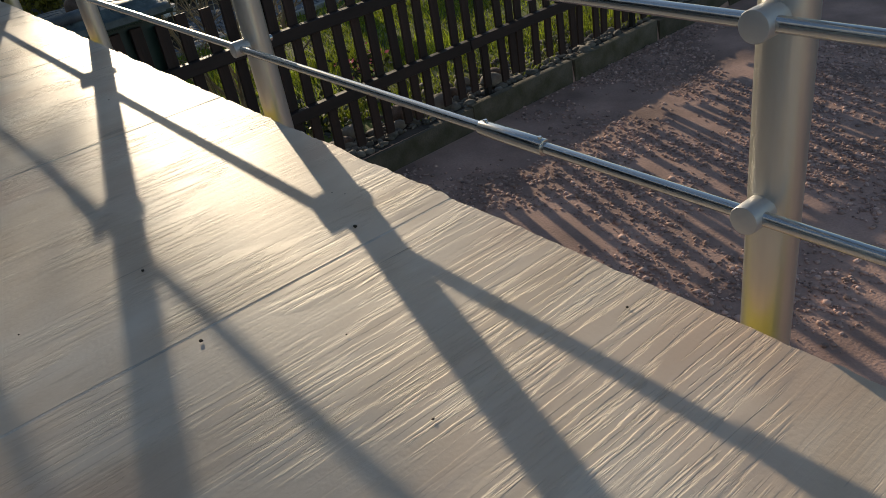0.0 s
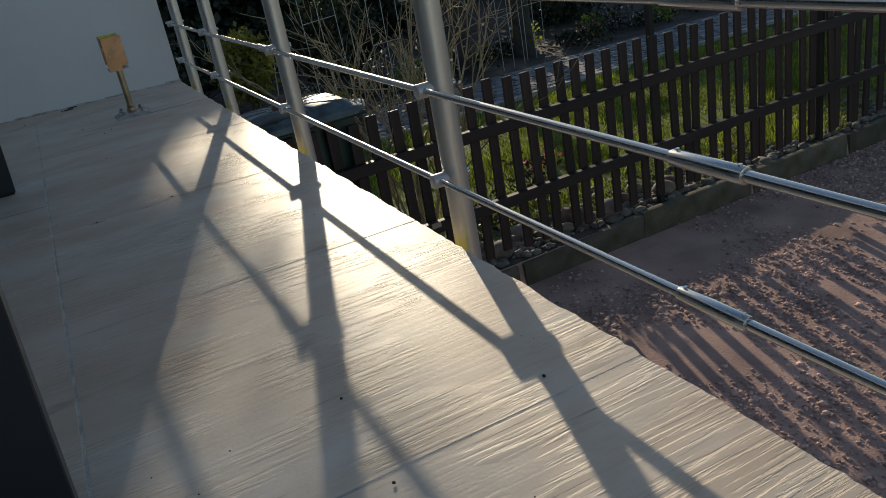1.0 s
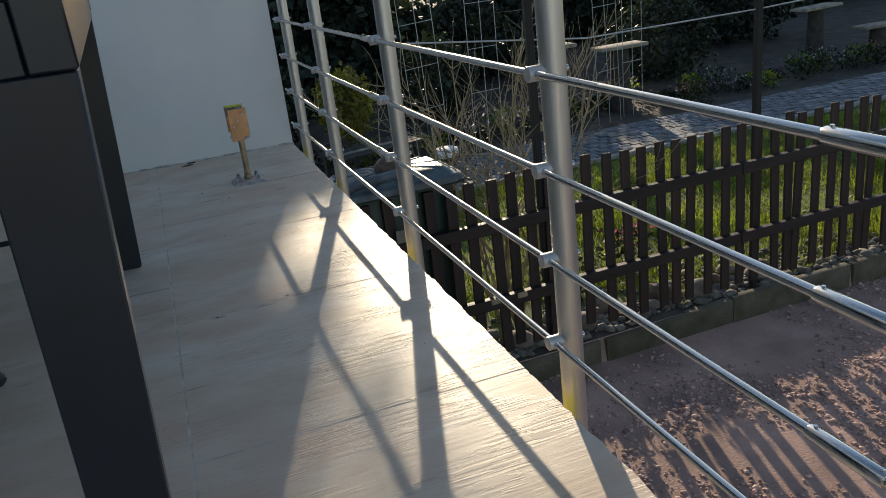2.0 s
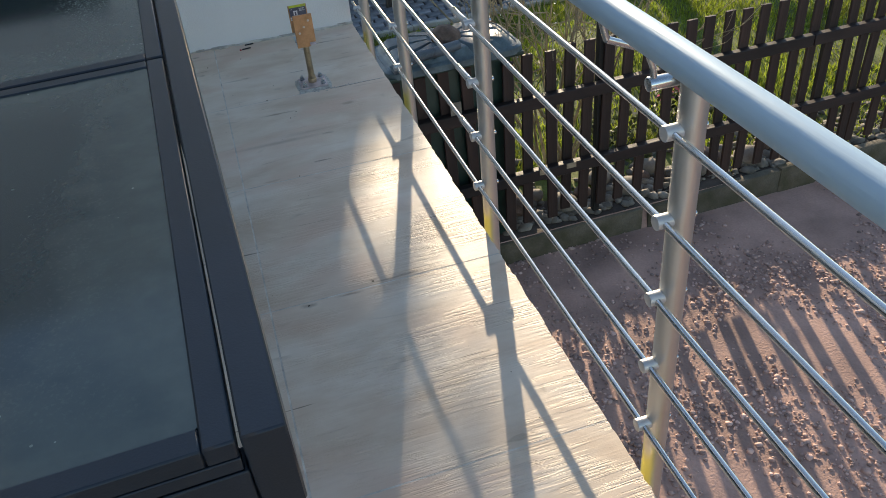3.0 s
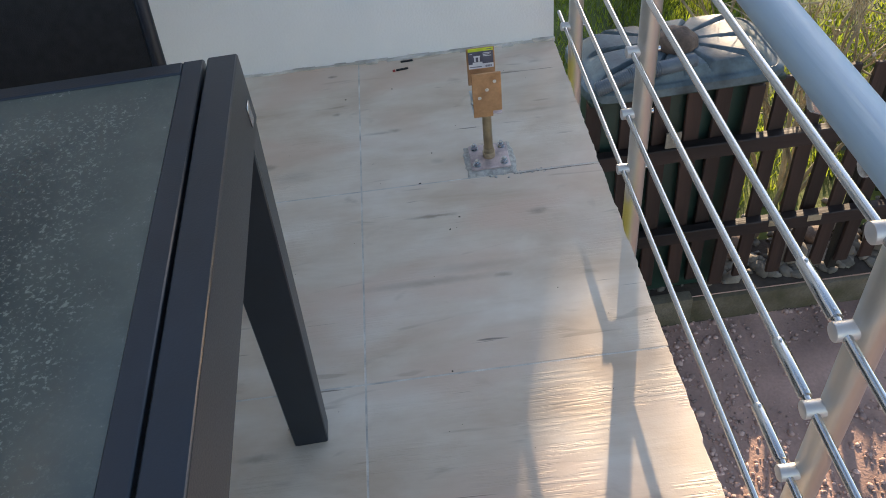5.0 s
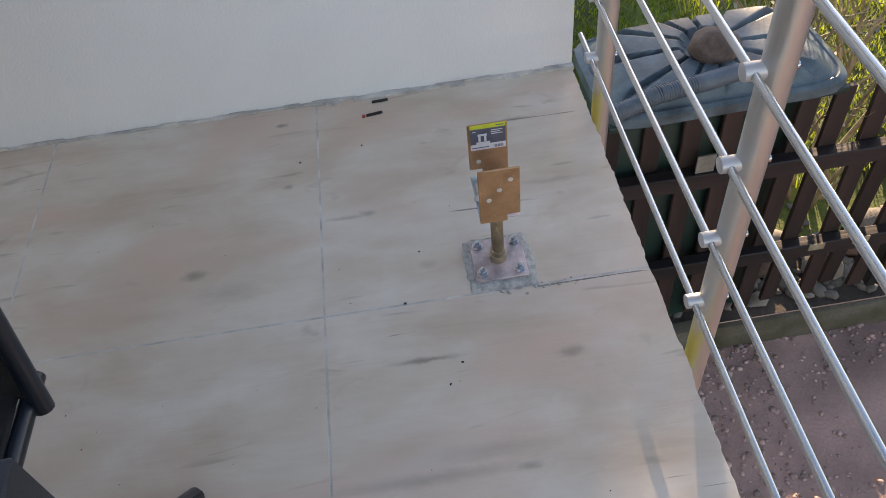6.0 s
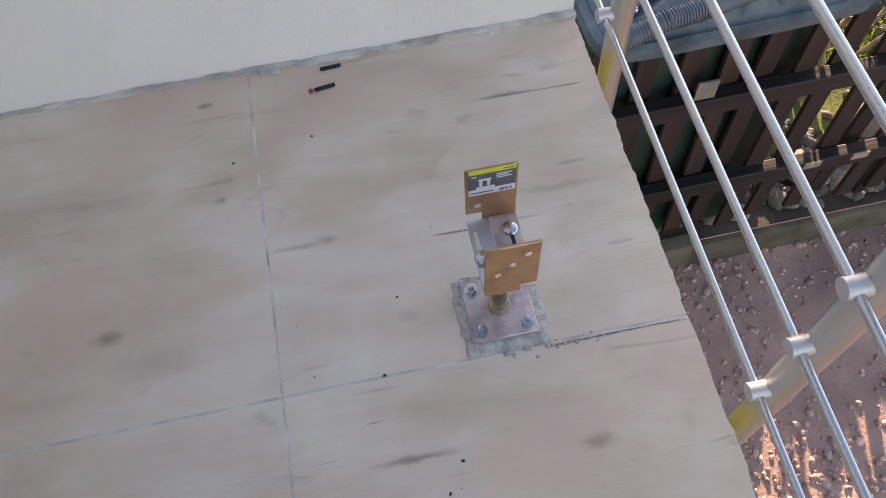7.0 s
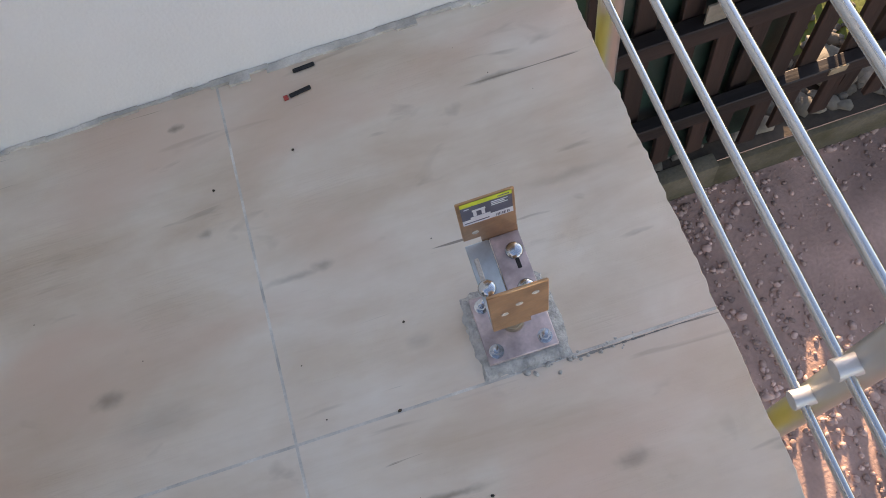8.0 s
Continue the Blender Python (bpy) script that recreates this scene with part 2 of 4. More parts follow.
RAIL = mat("satin_handrail", (0.36, 0.49, 0.60), 0.55, 0.2, 0.06, 5, 0.08, 260, (1, 0.05, 1), spec=0.3)
ZINC = mat("yellow_zinc", (0.66, 0.39, 0.21), 0.38, 0.75, 0.16, 22, 0.06, 160)
ZINC_PLATE = mat("rosy_zinc", (0.74, 0.61, 0.61), 0.42, 0.45, 0.22, 30, 0.08, 160)
BRASS = mat("worn_yellow_zinc", (0.58, 0.46, 0.31), 0.36, 0.75, 0.16, 22, 0.06, 160)
ZINC_GREY = mat("bluish_zinc", (0.52, 0.60, 0.66), 0.35, 0.8, 0.12, 20, 0.05, 160)
BOLT = mat("bright_bolt", (0.56, 0.59, 0.62), 0.20, 1.0, 0.08, 30, 0.05, 200)
BLACK = mat("anthracite_powder_coat", (0.009, 0.015, 0.025), 0.34, 0, 0.12, 14, 0.06, 420, spec=0.5)
MESH = mat("black_textile_mesh", (0.012, 0.012, 0.013), 0.8, 0, 0.3, 60, 0.4, 500)
RUBBER = mat("black_rubber", (0.015, 0.015, 0.016), 0.7, 0, 0.2, 30, 0.1, 200)
GRAVEL = mat("red_gravel_bed", (0.58, 0.37, 0.30), 0.95, 0, 0.22, 2.6, 0.9, 75)
STONES = mat("red_chippings", (0.62, 0.42, 0.36), 0.9, 0, 0.2, 9, 0.4, 120, island=0.45)
SOIL = mat("dark_soil", (0.085, 0.062, 0.045), 1.0, 0, 0.35, 4, 0.9, 60)
TURF = mat("turf", (0.17, 0.21, 0.035), 1.0, 0, 0.35, 2.2, 0.9, 60)
PEBBLE = mat("grey_pebble", (0.21, 0.185, 0.15), 0.85, 0, 0.25, 10, 0.4, 120, island=0.4)
KERB = mat("mossy_kerb", (0.15, 0.125, 0.09), 0.95, 0, 0.35, 7, 0.8, 90, second=(0.085, 0.075, 0.038), pieces=0.2)
FENCE = mat("brown_stained_wood", (0.046, 0.022, 0.016), 0.65, 0, 0.35, 9, 0.5, 60, (1, 1, 0.12), pieces=0.35)
FENCE_RAIL = mat("brown_stained_rail", (0.038, 0.021, 0.018), 0.6, 0, 0.35, 9, 0.5, 60, (0.12, 1, 1), pieces=0.2)
POST_DARK = mat("dark_stained_post", (0.020, 0.017, 0.013), 0.7, 0, 0.3, 9, 0.4, 60, (1, 1, 0.12))
CUT = mat("bare_cut_wood", (0.40, 0.31, 0.20), 0.8, 0, 0.2, 25, 0.3, 120)
LID = mat("weathered_blue_grey_plastic", (0.115, 0.16, 0.18), 0.45, 0, 0.30, 11, 0.15, 90)
BIN = mat("dark_green_plastic", (0.016, 0.045, 0.034), 0.45, 0, 0.2, 6, 0.1, 120)
HOSE = mat("grey_hose", (0.12, 0.145, 0.17), 0.5, 0, 0.15, 20, 0.1, 120)
ROCK = mat("brown_rock", (0.22, 0.15, 0.115), 0.95, 0, 0.3, 14, 0.9, 90)
COBBLE = mat("blue_grey_cobble", (0.23, 0.235, 0.25), 0.75, 0, 0.25, 8, 0.5, 90, pieces=0.3)
COBBLE_FAR = mat("grey_cobble", (0.22, 0.225, 0.24), 0.75, 0, 0.25, 8, 0.5, 90, island=0.3)
EDGING = mat("pale_edging", (0.45, 0.43, 0.38), 0.9, 0, 0.2, 10, 0.4, 90)
BARK = mat("bark", (0.16, 0.125, 0.085), 0.9, 0, 0.35, 18, 0.9, 70, (1, 1, 0.25))
TWIG = mat("pale_twig", (0.46, 0.38, 0.23), 0.8, 0, 0.25, 14, 0.4, 90)
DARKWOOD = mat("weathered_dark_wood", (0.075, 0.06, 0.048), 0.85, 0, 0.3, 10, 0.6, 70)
PALEWOOD = mat("weathered_pale_board", (0.42, 0.36, 0.28), 0.85, 0, 0.25, 10, 0.5, 90)
WIRE = mat("pale_wire", (0.55, 0.55, 0.52), 0.5, 0.3, 0.1, 20, 0.0, 90)
GRASS = leaf_material("grass_blades", (0.33, 0.41, 0.035), 0.55)
HEDGE = leaf_material("hedge_leaves", (0.040, 0.055, 0.022), 0.25)
EVERGREEN = leaf_material("conifer_sprays", (0.022, 0.038, 0.020), 0.2)
YELLOW = leaf_material("yellow_shrub_leaves", (0.40, 0.36, 0.05), 0.5)
BLOSSOM = leaf_material("white_blossom", (0.75, 0.73, 0.68), 0.4)
PINK = leaf_material("pink_flower", (0.62, 0.20, 0.28), 0.4)
PRINT_DARK = mat("label_grey_print", (0.13, 0.13, 0.17), 0.45, 0, 0.1, 60, 0.0, 100)
PRINT_GREEN = mat("label_lime_strip", (0.62, 0.68, 0.05), 0.45, 0, 0.06, 60, 0.0, 100)
PRINT_WHITE = mat("label_white_field", (0.78, 0.78, 0.80), 0.45, 0, 0.04, 60, 0.0, 100)
HOLDER = mat("matt_steel", (0.60, 0.60, 0.60), 0.45, 0.45, 0.06, 20, 0.05, 200)
TAPE = mat("yellow_tape", (0.68, 0.58, 0.12), 0.6, 0, 0.1, 12, 0.1, 120)
RED = mat("red_plastic", (0.45, 0.05, 0.04), 0.5, 0, 0.1, 40, 0.0, 100)


# ---- mesh helpers ----
def box(bm, x0, x1, y0, y1, z0, z1, bevel=0.0):
    vs = bmesh.ops.create_cube(bm, size=1.0)["verts"]
    bmesh.ops.scale(bm, verts=vs, vec=(x1 - x0, y1 - y0, z1 - z0))
    bmesh.ops.translate(bm, verts=vs, vec=((x0 + x1) / 2, (y0 + y1) / 2, (z0 + z1) / 2))
    if bevel:
        es = {e for v in vs for e in v.link_edges}
        bmesh.ops.bevel(bm, geom=list(es), offset=bevel, segments=2 if bevel >= 0.006 else 1, affect="EDGES", profile=0.5)
    return bm


def tube(bm, a, b, r, r2=None, seg=16, bevel=0.0):
    a, b = Vector(a), Vector(b)
    d = b - a
    m = Matrix.Translation((a + b) / 2) @ d.to_track_quat("Z", "Y").to_matrix().to_4x4()
    vs = bmesh.ops.create_cone(bm, cap_ends=True, segments=seg, radius1=r, radius2=r if r2 is None else r2, depth=d.length, matrix=m)["verts"]
    if bevel:
        caps = [f for f in {f for v in vs for f in v.link_faces} if len(f.verts) > 4]
        bmesh.ops.bevel(bm, geom=[e for f in caps for e in f.edges], offset=bevel, segments=2, affect="EDGES", profile=0.5)
    return bm


def smooth(me, angle=40):
    for p in me.polygons:
        p.use_smooth = True
    me.set_sharp_from_angle(angle=radians(angle))
    return me


def mesh_of(name, bm, material, soft=True):
    me = bpy.data.meshes.new(name)
    bm.to_mesh(me)
    bm.free()
    for one in material if isinstance(material, (list, tuple)) else (material,):
        me.materials.append(one)
    return smooth(me) if soft else me


def part(name, bm, material, parent, label="", soft=True):
    ob = new(name, mesh_of(name, bm, material, soft))
    ob.parent = parent
    return tagged(ob, label)


def shared(name, me, parent, m):
    ob = new(name, me)
    ob.parent = parent
    ob.matrix_basis = m
    return ob


def thing(name, label, category, group="", m=None):
    ob = new(name)
    ob.empty_display_size = 0.1
    if m is not None:
        ob.matrix_basis = m
    return tagged(ob, label, category, group)


def solid(name, bm, material, label, category, kind="", group="", soft=True):
    return tagged(new(name, mesh_of(name, bm, material, soft)), label, category, group, kind)


def nb():
    return bmesh.new()


def many(name, verts, faces, material):
    """One mesh from arrays of corners (n, k, 3), each with the same faces."""
    n, k = verts.shape[:2]
    faces = np.array(faces)
    me = bpy.data.meshes.new(name)
    all_faces = (faces[None] + (np.arange(n) * k)[:, None, None]).reshape(-1, faces.shape[1])
    me.vertices.add(n * k)
    me.vertices.foreach_set("co", verts.reshape(-1).astype(np.float32))
    me.loops.add(all_faces.size)
    me.loops.foreach_set("vertex_index", all_faces.reshape(-1).astype(np.int32))
    me.polygons.add(len(all_faces))
    me.polygons.foreach_set("loop_start", np.arange(0, all_faces.size, faces.shape[1], dtype=np.int32))
    me.update(calc_edges=True)
    me.validate()
    me.materials.append(material)
    return me


T = (1 + 5 ** 0.5) / 2
ICO = np.array([(-1, T, 0), (1, T, 0), (-1, -T, 0), (1, -T, 0), (0, -1, T), (0, 1, T), (0, -1, -T), (0, 1, -T), (T, 0, -1), (T, 0, 1), (-T, 0, -1), (-T, 0, 1)]) / (1 + T * T) ** 0.5
ICO_FACES = [(0, 11, 5), (0, 5, 1), (0, 1, 7), (0, 7, 10), (0, 10, 11), (1, 5, 9), (5, 11, 4), (11, 10, 2), (10, 7, 6), (7, 1, 8), (3, 9, 4), (3, 4, 2), (3, 2, 6), (3, 6, 8), (3, 8, 9), (4, 9, 5), (2, 4, 11), (6, 2, 10), (8, 6, 7), (9, 8, 1)]


def chips(rng, places, size, flat=0.6):
    """Angular stones at the places."""
    n = len(places)
    v = ICO[None] * (1 + rng.uniform(-0.28, 0.28, (n, 12, 1)))
    v = v * np.stack([rng.uniform(0.7, 1.3, n), rng.uniform(0.7, 1.2, n), rng.uniform(flat * 0.7, flat * 1.2, n)], -1)[:, None] * size[:, None, None]
    a = rng.uniform(0, 2 * np.pi, n)
    c, s = np.cos(a)[:, None], np.sin(a)[:, None]
    v = np.stack([v[..., 0] * c - v[..., 1] * s, v[..., 0] * s + v[..., 1] * c, v[..., 2]], -1)
    return v + places[:, None]


def leaves(rng, places, size, up=0.0):
    """Folded leaf quads, turned at random, at the places."""
    n = len(places)
    d = rng.normal(size=(n, 3)) + (0, 0, up)
    d /= np.linalg.norm(d, axis=1)[:, None]
    e = np.cross(d, rng.normal(size=(n, 3)))
    e /= np.linalg.norm(e, axis=1)[:, None]
    s = size[:, None]
    return np.stack([places, places + s * (0.5 * d + 0.32 * e), places + s * d, places + s * (0.5 * d - 0.32 * e)], 1)


def blades(rng, places, tall, wide):
    n = len(places)
    a = rng.uniform(0, 2 * np.pi, n)
    side = np.stack([np.cos(a), np.sin(a), 0 * a], -1) * wide[:, None]
    lean = np.stack([rng.normal(0, 0.35, n), rng.normal(0, 0.35, n), np.ones(n)], -1) * tall[:, None]
    return np.stack([places - side, places + side, places + lean], 1)


# ---- the balcony: slab, walls ----
GROUND, LAWN = -1.77, -1.61
WALL_Y, HOUSE_X = 2.580, -1.95

floor = solid("floor", box(nb(), HOUSE_X, -0.004, -4.2, WALL_Y, -0.24, -0.0003), GROUT, "balcony floor of pale wood-look stoneware tiles", "floor", "structure")
solid("wall_north", box(nb(), HOUSE_X - 0.25, 0.0, WALL_Y + 0.002, WALL_Y + 0.26, GROUND - 0.3, 2.75), PLASTER, "white rendered wall at the end of the balcony", "wall", "structure")
solid("wall_west", box(nb(), HOUSE_X - 0.25, HOUSE_X, -4.4, WALL_Y, GROUND - 0.3, 2.75), PLASTER, "white rendered house wall behind the balcony", "wall", "structure")
solid("wall_below", box(nb(), HOUSE_X, -0.16, -4.2, WALL_Y, GROUND - 0.3, -0.245), PLASTER, "plain rendered wall under the balcony", "wall", "structure")


# a bead of filler where the wall meets the tiles
bm = nb()
rng = np.random.default_rng(3)
for i in range(60):
    x = HOUSE_X + (i + 0.5) * (-HOUSE_X / 60)
    w = 0.004 + 0.010 * rng.random() * (1.6 if x > -0.7 else 0.5)
    box(bm, x - 0.018, x + 0.018, WALL_Y - w, WALL_Y + 0.001, -0.004, 0.002 + 0.006 * rng.random())
solid("trim", bm, GROUT, "rough grey filler bead along the wall base", "trim", "structure")

# yellow sealing tape on the slab's outer edge, under the tiles
solid("edge_trim", box(nb(), -0.0035, 0.0035, -4.2, WALL_Y - 0.002, -0.20, -0.0225, 0.001), TAPE, "yellow sealing tape along the slab edge", "trim", "structure")

# ---- railing ----
POSTS = (-1.80, -0.884, 0.010, 0.920, 1.797, 2.470)
LEVELS = [0.097 + 0.153 * k for k in range(5)]
PX, RX = 0.044, 0.012
HX, HZ, HR = -0.096, 0.908, 0.0195


def build_railing():
    railing = thing("balcony_railing", "stainless steel balcony railing with five thin cross bars", "railing", m=pose(0, 0, 0))
    bm = nb()
    tube(bm, (0, 0, -0.20), (0, 0, 0.792), 0.0212, seg=32)
    post = mesh_of("post", bm, STEEL)
    bm = nb()
    tube(bm, (0, 0, 0.792), (0, 0, 0.799), 0.0215, 0.0205, seg=32, bevel=0.002)
    cap = mesh_of("post_cap", bm, STEEL)
    bm = nb()
    tube(bm, (-0.0445, 0, 0), (-0.0150, 0, 0), 0.0122, seg=28, bevel=0.0014)
    holder = mesh_of("bar_holder", bm, HOLDER)
    bm = nb()
    tube(bm, (0.020, 0, 0), (0.026, 0, 0), 0.0055, seg=12, bevel=0.001)
    screw = mesh_of("screw_head", bm, ROD)
    bm = nb()
    # a knob on the post; its pin bends inwards and up to the handrail
    dx = HX - PX
    knee = [(-0.054, 0, 0.784), (-0.056, 0, 0.804), (-0.068, 0, 0.832), (dx + 0.012, 0, HZ - 0.050), (dx, 0, HZ - 0.012)]
    for a, b in zip(knee, knee[1:]):
        tube(bm, a, b, 0.005, seg=12)
    tube(bm, (-0.063, 0, 0.780), (-0.012, 0, 0.780), 0.0105, seg=20, bevel=0.0015)
    clip = mesh_of("handrail_bracket", bm, ROD)
    bm = nb()
    box(bm, -0.036, 0.03, -0.05, 0.05, -0.21, -0.09, 0.004)
    foot = mesh_of("mounting_plate", bm, STEEL)
    for y in POSTS:
        p = shared("post", post, railing, pose(PX, y, 0))
        shared("post_cap", cap, p, pose(0, 0, 0))
        shared("handrail_bracket", clip, p, pose(0, 0.02, 0))
        for z in LEVELS:
            shared("bar_holder", holder, p, pose(0, 0, z))
            shared("screw_head", screw, p, pose(0, 0, z))
    bm = nb()
    tube(bm, (0, -3.2, 0), (0, WALL_Y - 0.02, 0), 0.0060, seg=16)
    rod = mesh_of("cross_bar", bm, ROD)
    bm = nb()
    tube(bm, (0, -0.047, 0), (0, 0.047, 0), 0.0088, seg=18, bevel=0.001)
    for s in (-0.040, 0.040):
        tube(bm, (0, s, 0.006), (0, s, 0.0105), 0.0022, seg=8)
    sleeve = mesh_of("bar_sleeve", bm, ROD)
    for k, z in enumerate(LEVELS):
        r = shared("cross_bar", rod, railing, pose(RX, 0, z))
        shared("bar_sleeve", sleeve, r, pose(0, -0.612, 0))
        if k in (1, 2, 3):
            shared("bar_sleeve", sleeve, r, pose(0, 0.985, 0))
    bm = nb()
    tube(bm, (HX, -3.2, HZ), (HX, WALL_Y - 0.03, HZ), HR, seg=48, bevel=0.004)
    part("handrail", bm, RAIL, railing, "satin steel handrail tube")


build_railing()


# ---- table ----
def build_table():
    """Local x runs from the railing's side towards the house (negative), local y along the balcony."""
    L, W, H, S = 1.692, 0.92, 0.789, 0.038
    table = thing("garden_table", "anthracite metal garden table with dusty dark glass top", "table", m=pose(-0.581, -0.400, 0, 0, 0, 2.25))
    for x0, x1 in ((-S, 0), (-W, -W + S)):
        part("side_beam", box(nb(), x0, x1, 0, L, H - 0.098, H, 0.002), BLACK, table)
    for y0, y1 in ((0.001, 0.030), (L - 0.030, L - 0.001)):
        part("end_apron", box(nb(), -W + S + 0.001, -S - 0.001, y0, y1, H - 0.098, H - 0.041, 0.0015), BLACK, table)
    mid = 0.864
    for y0, y1, near in ((0.0, mid - 0.004, True), (mid + 0.004, L, False)):
        x0, x1, w = -W + S + 0.004, -S - 0.004, 0.027
        frame_mesh = nb()
        for a, b, c, d in ((x0, x0 + w, y0, y1), (x1 - w, x1, y0, y1), (x0 + w, x1 - w, y0, y0 + w), (x0 + w, x1 - w, y1 - w, y1)):
            box(frame_mesh, a, b, c, d, H - 0.022, H - 0.001, 0.002)
        e = y0 if near else y1 - 0.014
        box(frame_mesh, x0, x1, e, e + 0.014, H - 0.037, H - 0.0225, 0.001)
        leaf = part("table_leaf", frame_mesh, BLACK, table)
        bm = nb()
        box(bm, x0 + w - 0.004, x1 - w + 0.004, y0 + w - 0.004, y1 - w + 0.004, H - 0.012, H - 0.0035)
        es = [e for e in bm.edges if abs(e.verts[0].co.z - e.verts[1].co.z) > 0.005]
        bmesh.ops.bevel(bm, geom=es, offset=0.018, segments=4, affect="EDGES", profile=0.5)
        part("glass_panel", bm, dusty_glass("dusty_table_glass", x0 + w, x1 - w, y0 + w, y1 - w, 0.15 if near else 1.0), leaf, "dark dusty glass panel")
    # the legs taper and lean in towards the floor
    zt = H - 0.0985
    for side in (0, 1):
        for end in (0, 1):
            bm = box(nb(), 0, 1, 0, 1, 0, 1)
            for v in bm.verts:
                u, q = v.co.x, v.co.y
                xx = -0.085 * (1 - u) - 0.002 * u if v.co.z > 0.5 else -0.100 * (1 - u) - 0.037 * u
                yy = 0.002 + 0.064 * q if v.co.z > 0.5 else 0.016 + 0.047 * q
                v.co = (xx if side == 0 else -W - xx, yy if end == 0 else L - yy, zt if v.co.z > 0.5 else 0.005)
            bmesh.ops.recalc_face_normals(bm, faces=bm.faces)
            bmesh.ops.bevel(bm, geom=bm.edges[:], offset=0.002, segments=1, affect="EDGES", profile=0.5)
            leg = part("leg", bm, BLACK, table)
            xa, xb = (-0.096, -0.041) if side == 0 else (-W + 0.041, -W + 0.096)
            ya, yb = (0.020, 0.059) if end == 0 else (L - 0.059, L - 0.020)
            part("foot_pad", box(nb(), xa, xb, ya, yb, 0.0, 0.006), RUBBER, leg)
    # scuffed bare spot by the far corner
    part("corner_clip", box(nb(), 0.0, 0.002, L - 0.050, L - 0.030, H - 0.080, H - 0.050, 0.0006), BOLT, table, "bright worn metal clip")


build_table()


# ---- chairs ----
def build_chair(m):
    """A folding garden chair with crossed legs that faces local +x."""
    chair = thing("folding_chair", "black folding garden chair with textile back, tucked under the table", "chair", "chairs round the table", m)
    w, high = 0.27, 1.06
    for s in (-1, 1):
        for a, b, y in (((0.360, 0.0), (-0.140, 0.620), s * w), ((-0.240, 0.0), (0.200, 0.620), s * (w + 0.032))):
            bm = nb()
            tube(bm, (a[0], y, 0.012), (b[0], y, b[1]), 0.0105, seg=14)
            leg = part("leg", bm, BLACK, chair)
            k = 0.045 / 0.62
            bm = nb()
            tube(bm, (a[0], y, 0.0), (a[0] + (b[0] - a[0]) * k, y, 0.045), 0.0135, seg=14, bevel=0.003)
            part("foot_cap", bm, RUBBER, leg)
        bm = nb()
        tube(bm, (0.24, s * (w - 0.025), 0.43), (-0.22, s * (w - 0.025), 0.41), 0.011, seg=12)
        part("seat_rail", bm, BLACK, chair)
        bm = nb()
        tube(bm, (-0.18, s * (w - 0.012), 0.40), (-0.34, s * (w - 0.012), high), 0.012, seg=12)
        part("back_rail", bm, BLACK, chair)
        part("armrest", box(nb(), 0.0, 0.22, s * (w + 0.016) - 0.024, s * (w + 0.016) + 0.024, 0.622, 0.642, 0.007), BLACK, chair)
    for x, z, y in ((0.018, 0.300, w + 0.045), (-0.205, 0.050, w + 0.03)):
        bm = nb()
        tube(bm, (x, -y, z), (x, y, z), 0.009, seg=12)
        part("stretcher", bm, BLACK, chair)
    part("seat", box(nb(), -0.21, 0.24, -w + 0.03, w - 0.03, 0.422, 0.430, 0.003), MESH, chair)
    bm = nb()
    box(bm, -0.004, 0.004, -w + 0.012, w - 0.012, 0.0, high - 0.41, 0.003)
    bmesh.ops.transform(bm, verts=bm.verts, matrix=pose(-0.185, 0, 0.42, 0, -13.6, 0))
    part("backrest", bm, MESH, chair)
    bm = nb()
    tube(bm, (-0.34, -w + 0.012, high), (-0.34, w - 0.012, high), 0.012, seg=12)
    part("top_rail", bm, BLACK, chair)
    return chair


build_chair(pose(-1.125, 1.400, 0, 0, 0, -90))
build_chair(pose(-1.32, 0.36, 0, 0, 0, 2))


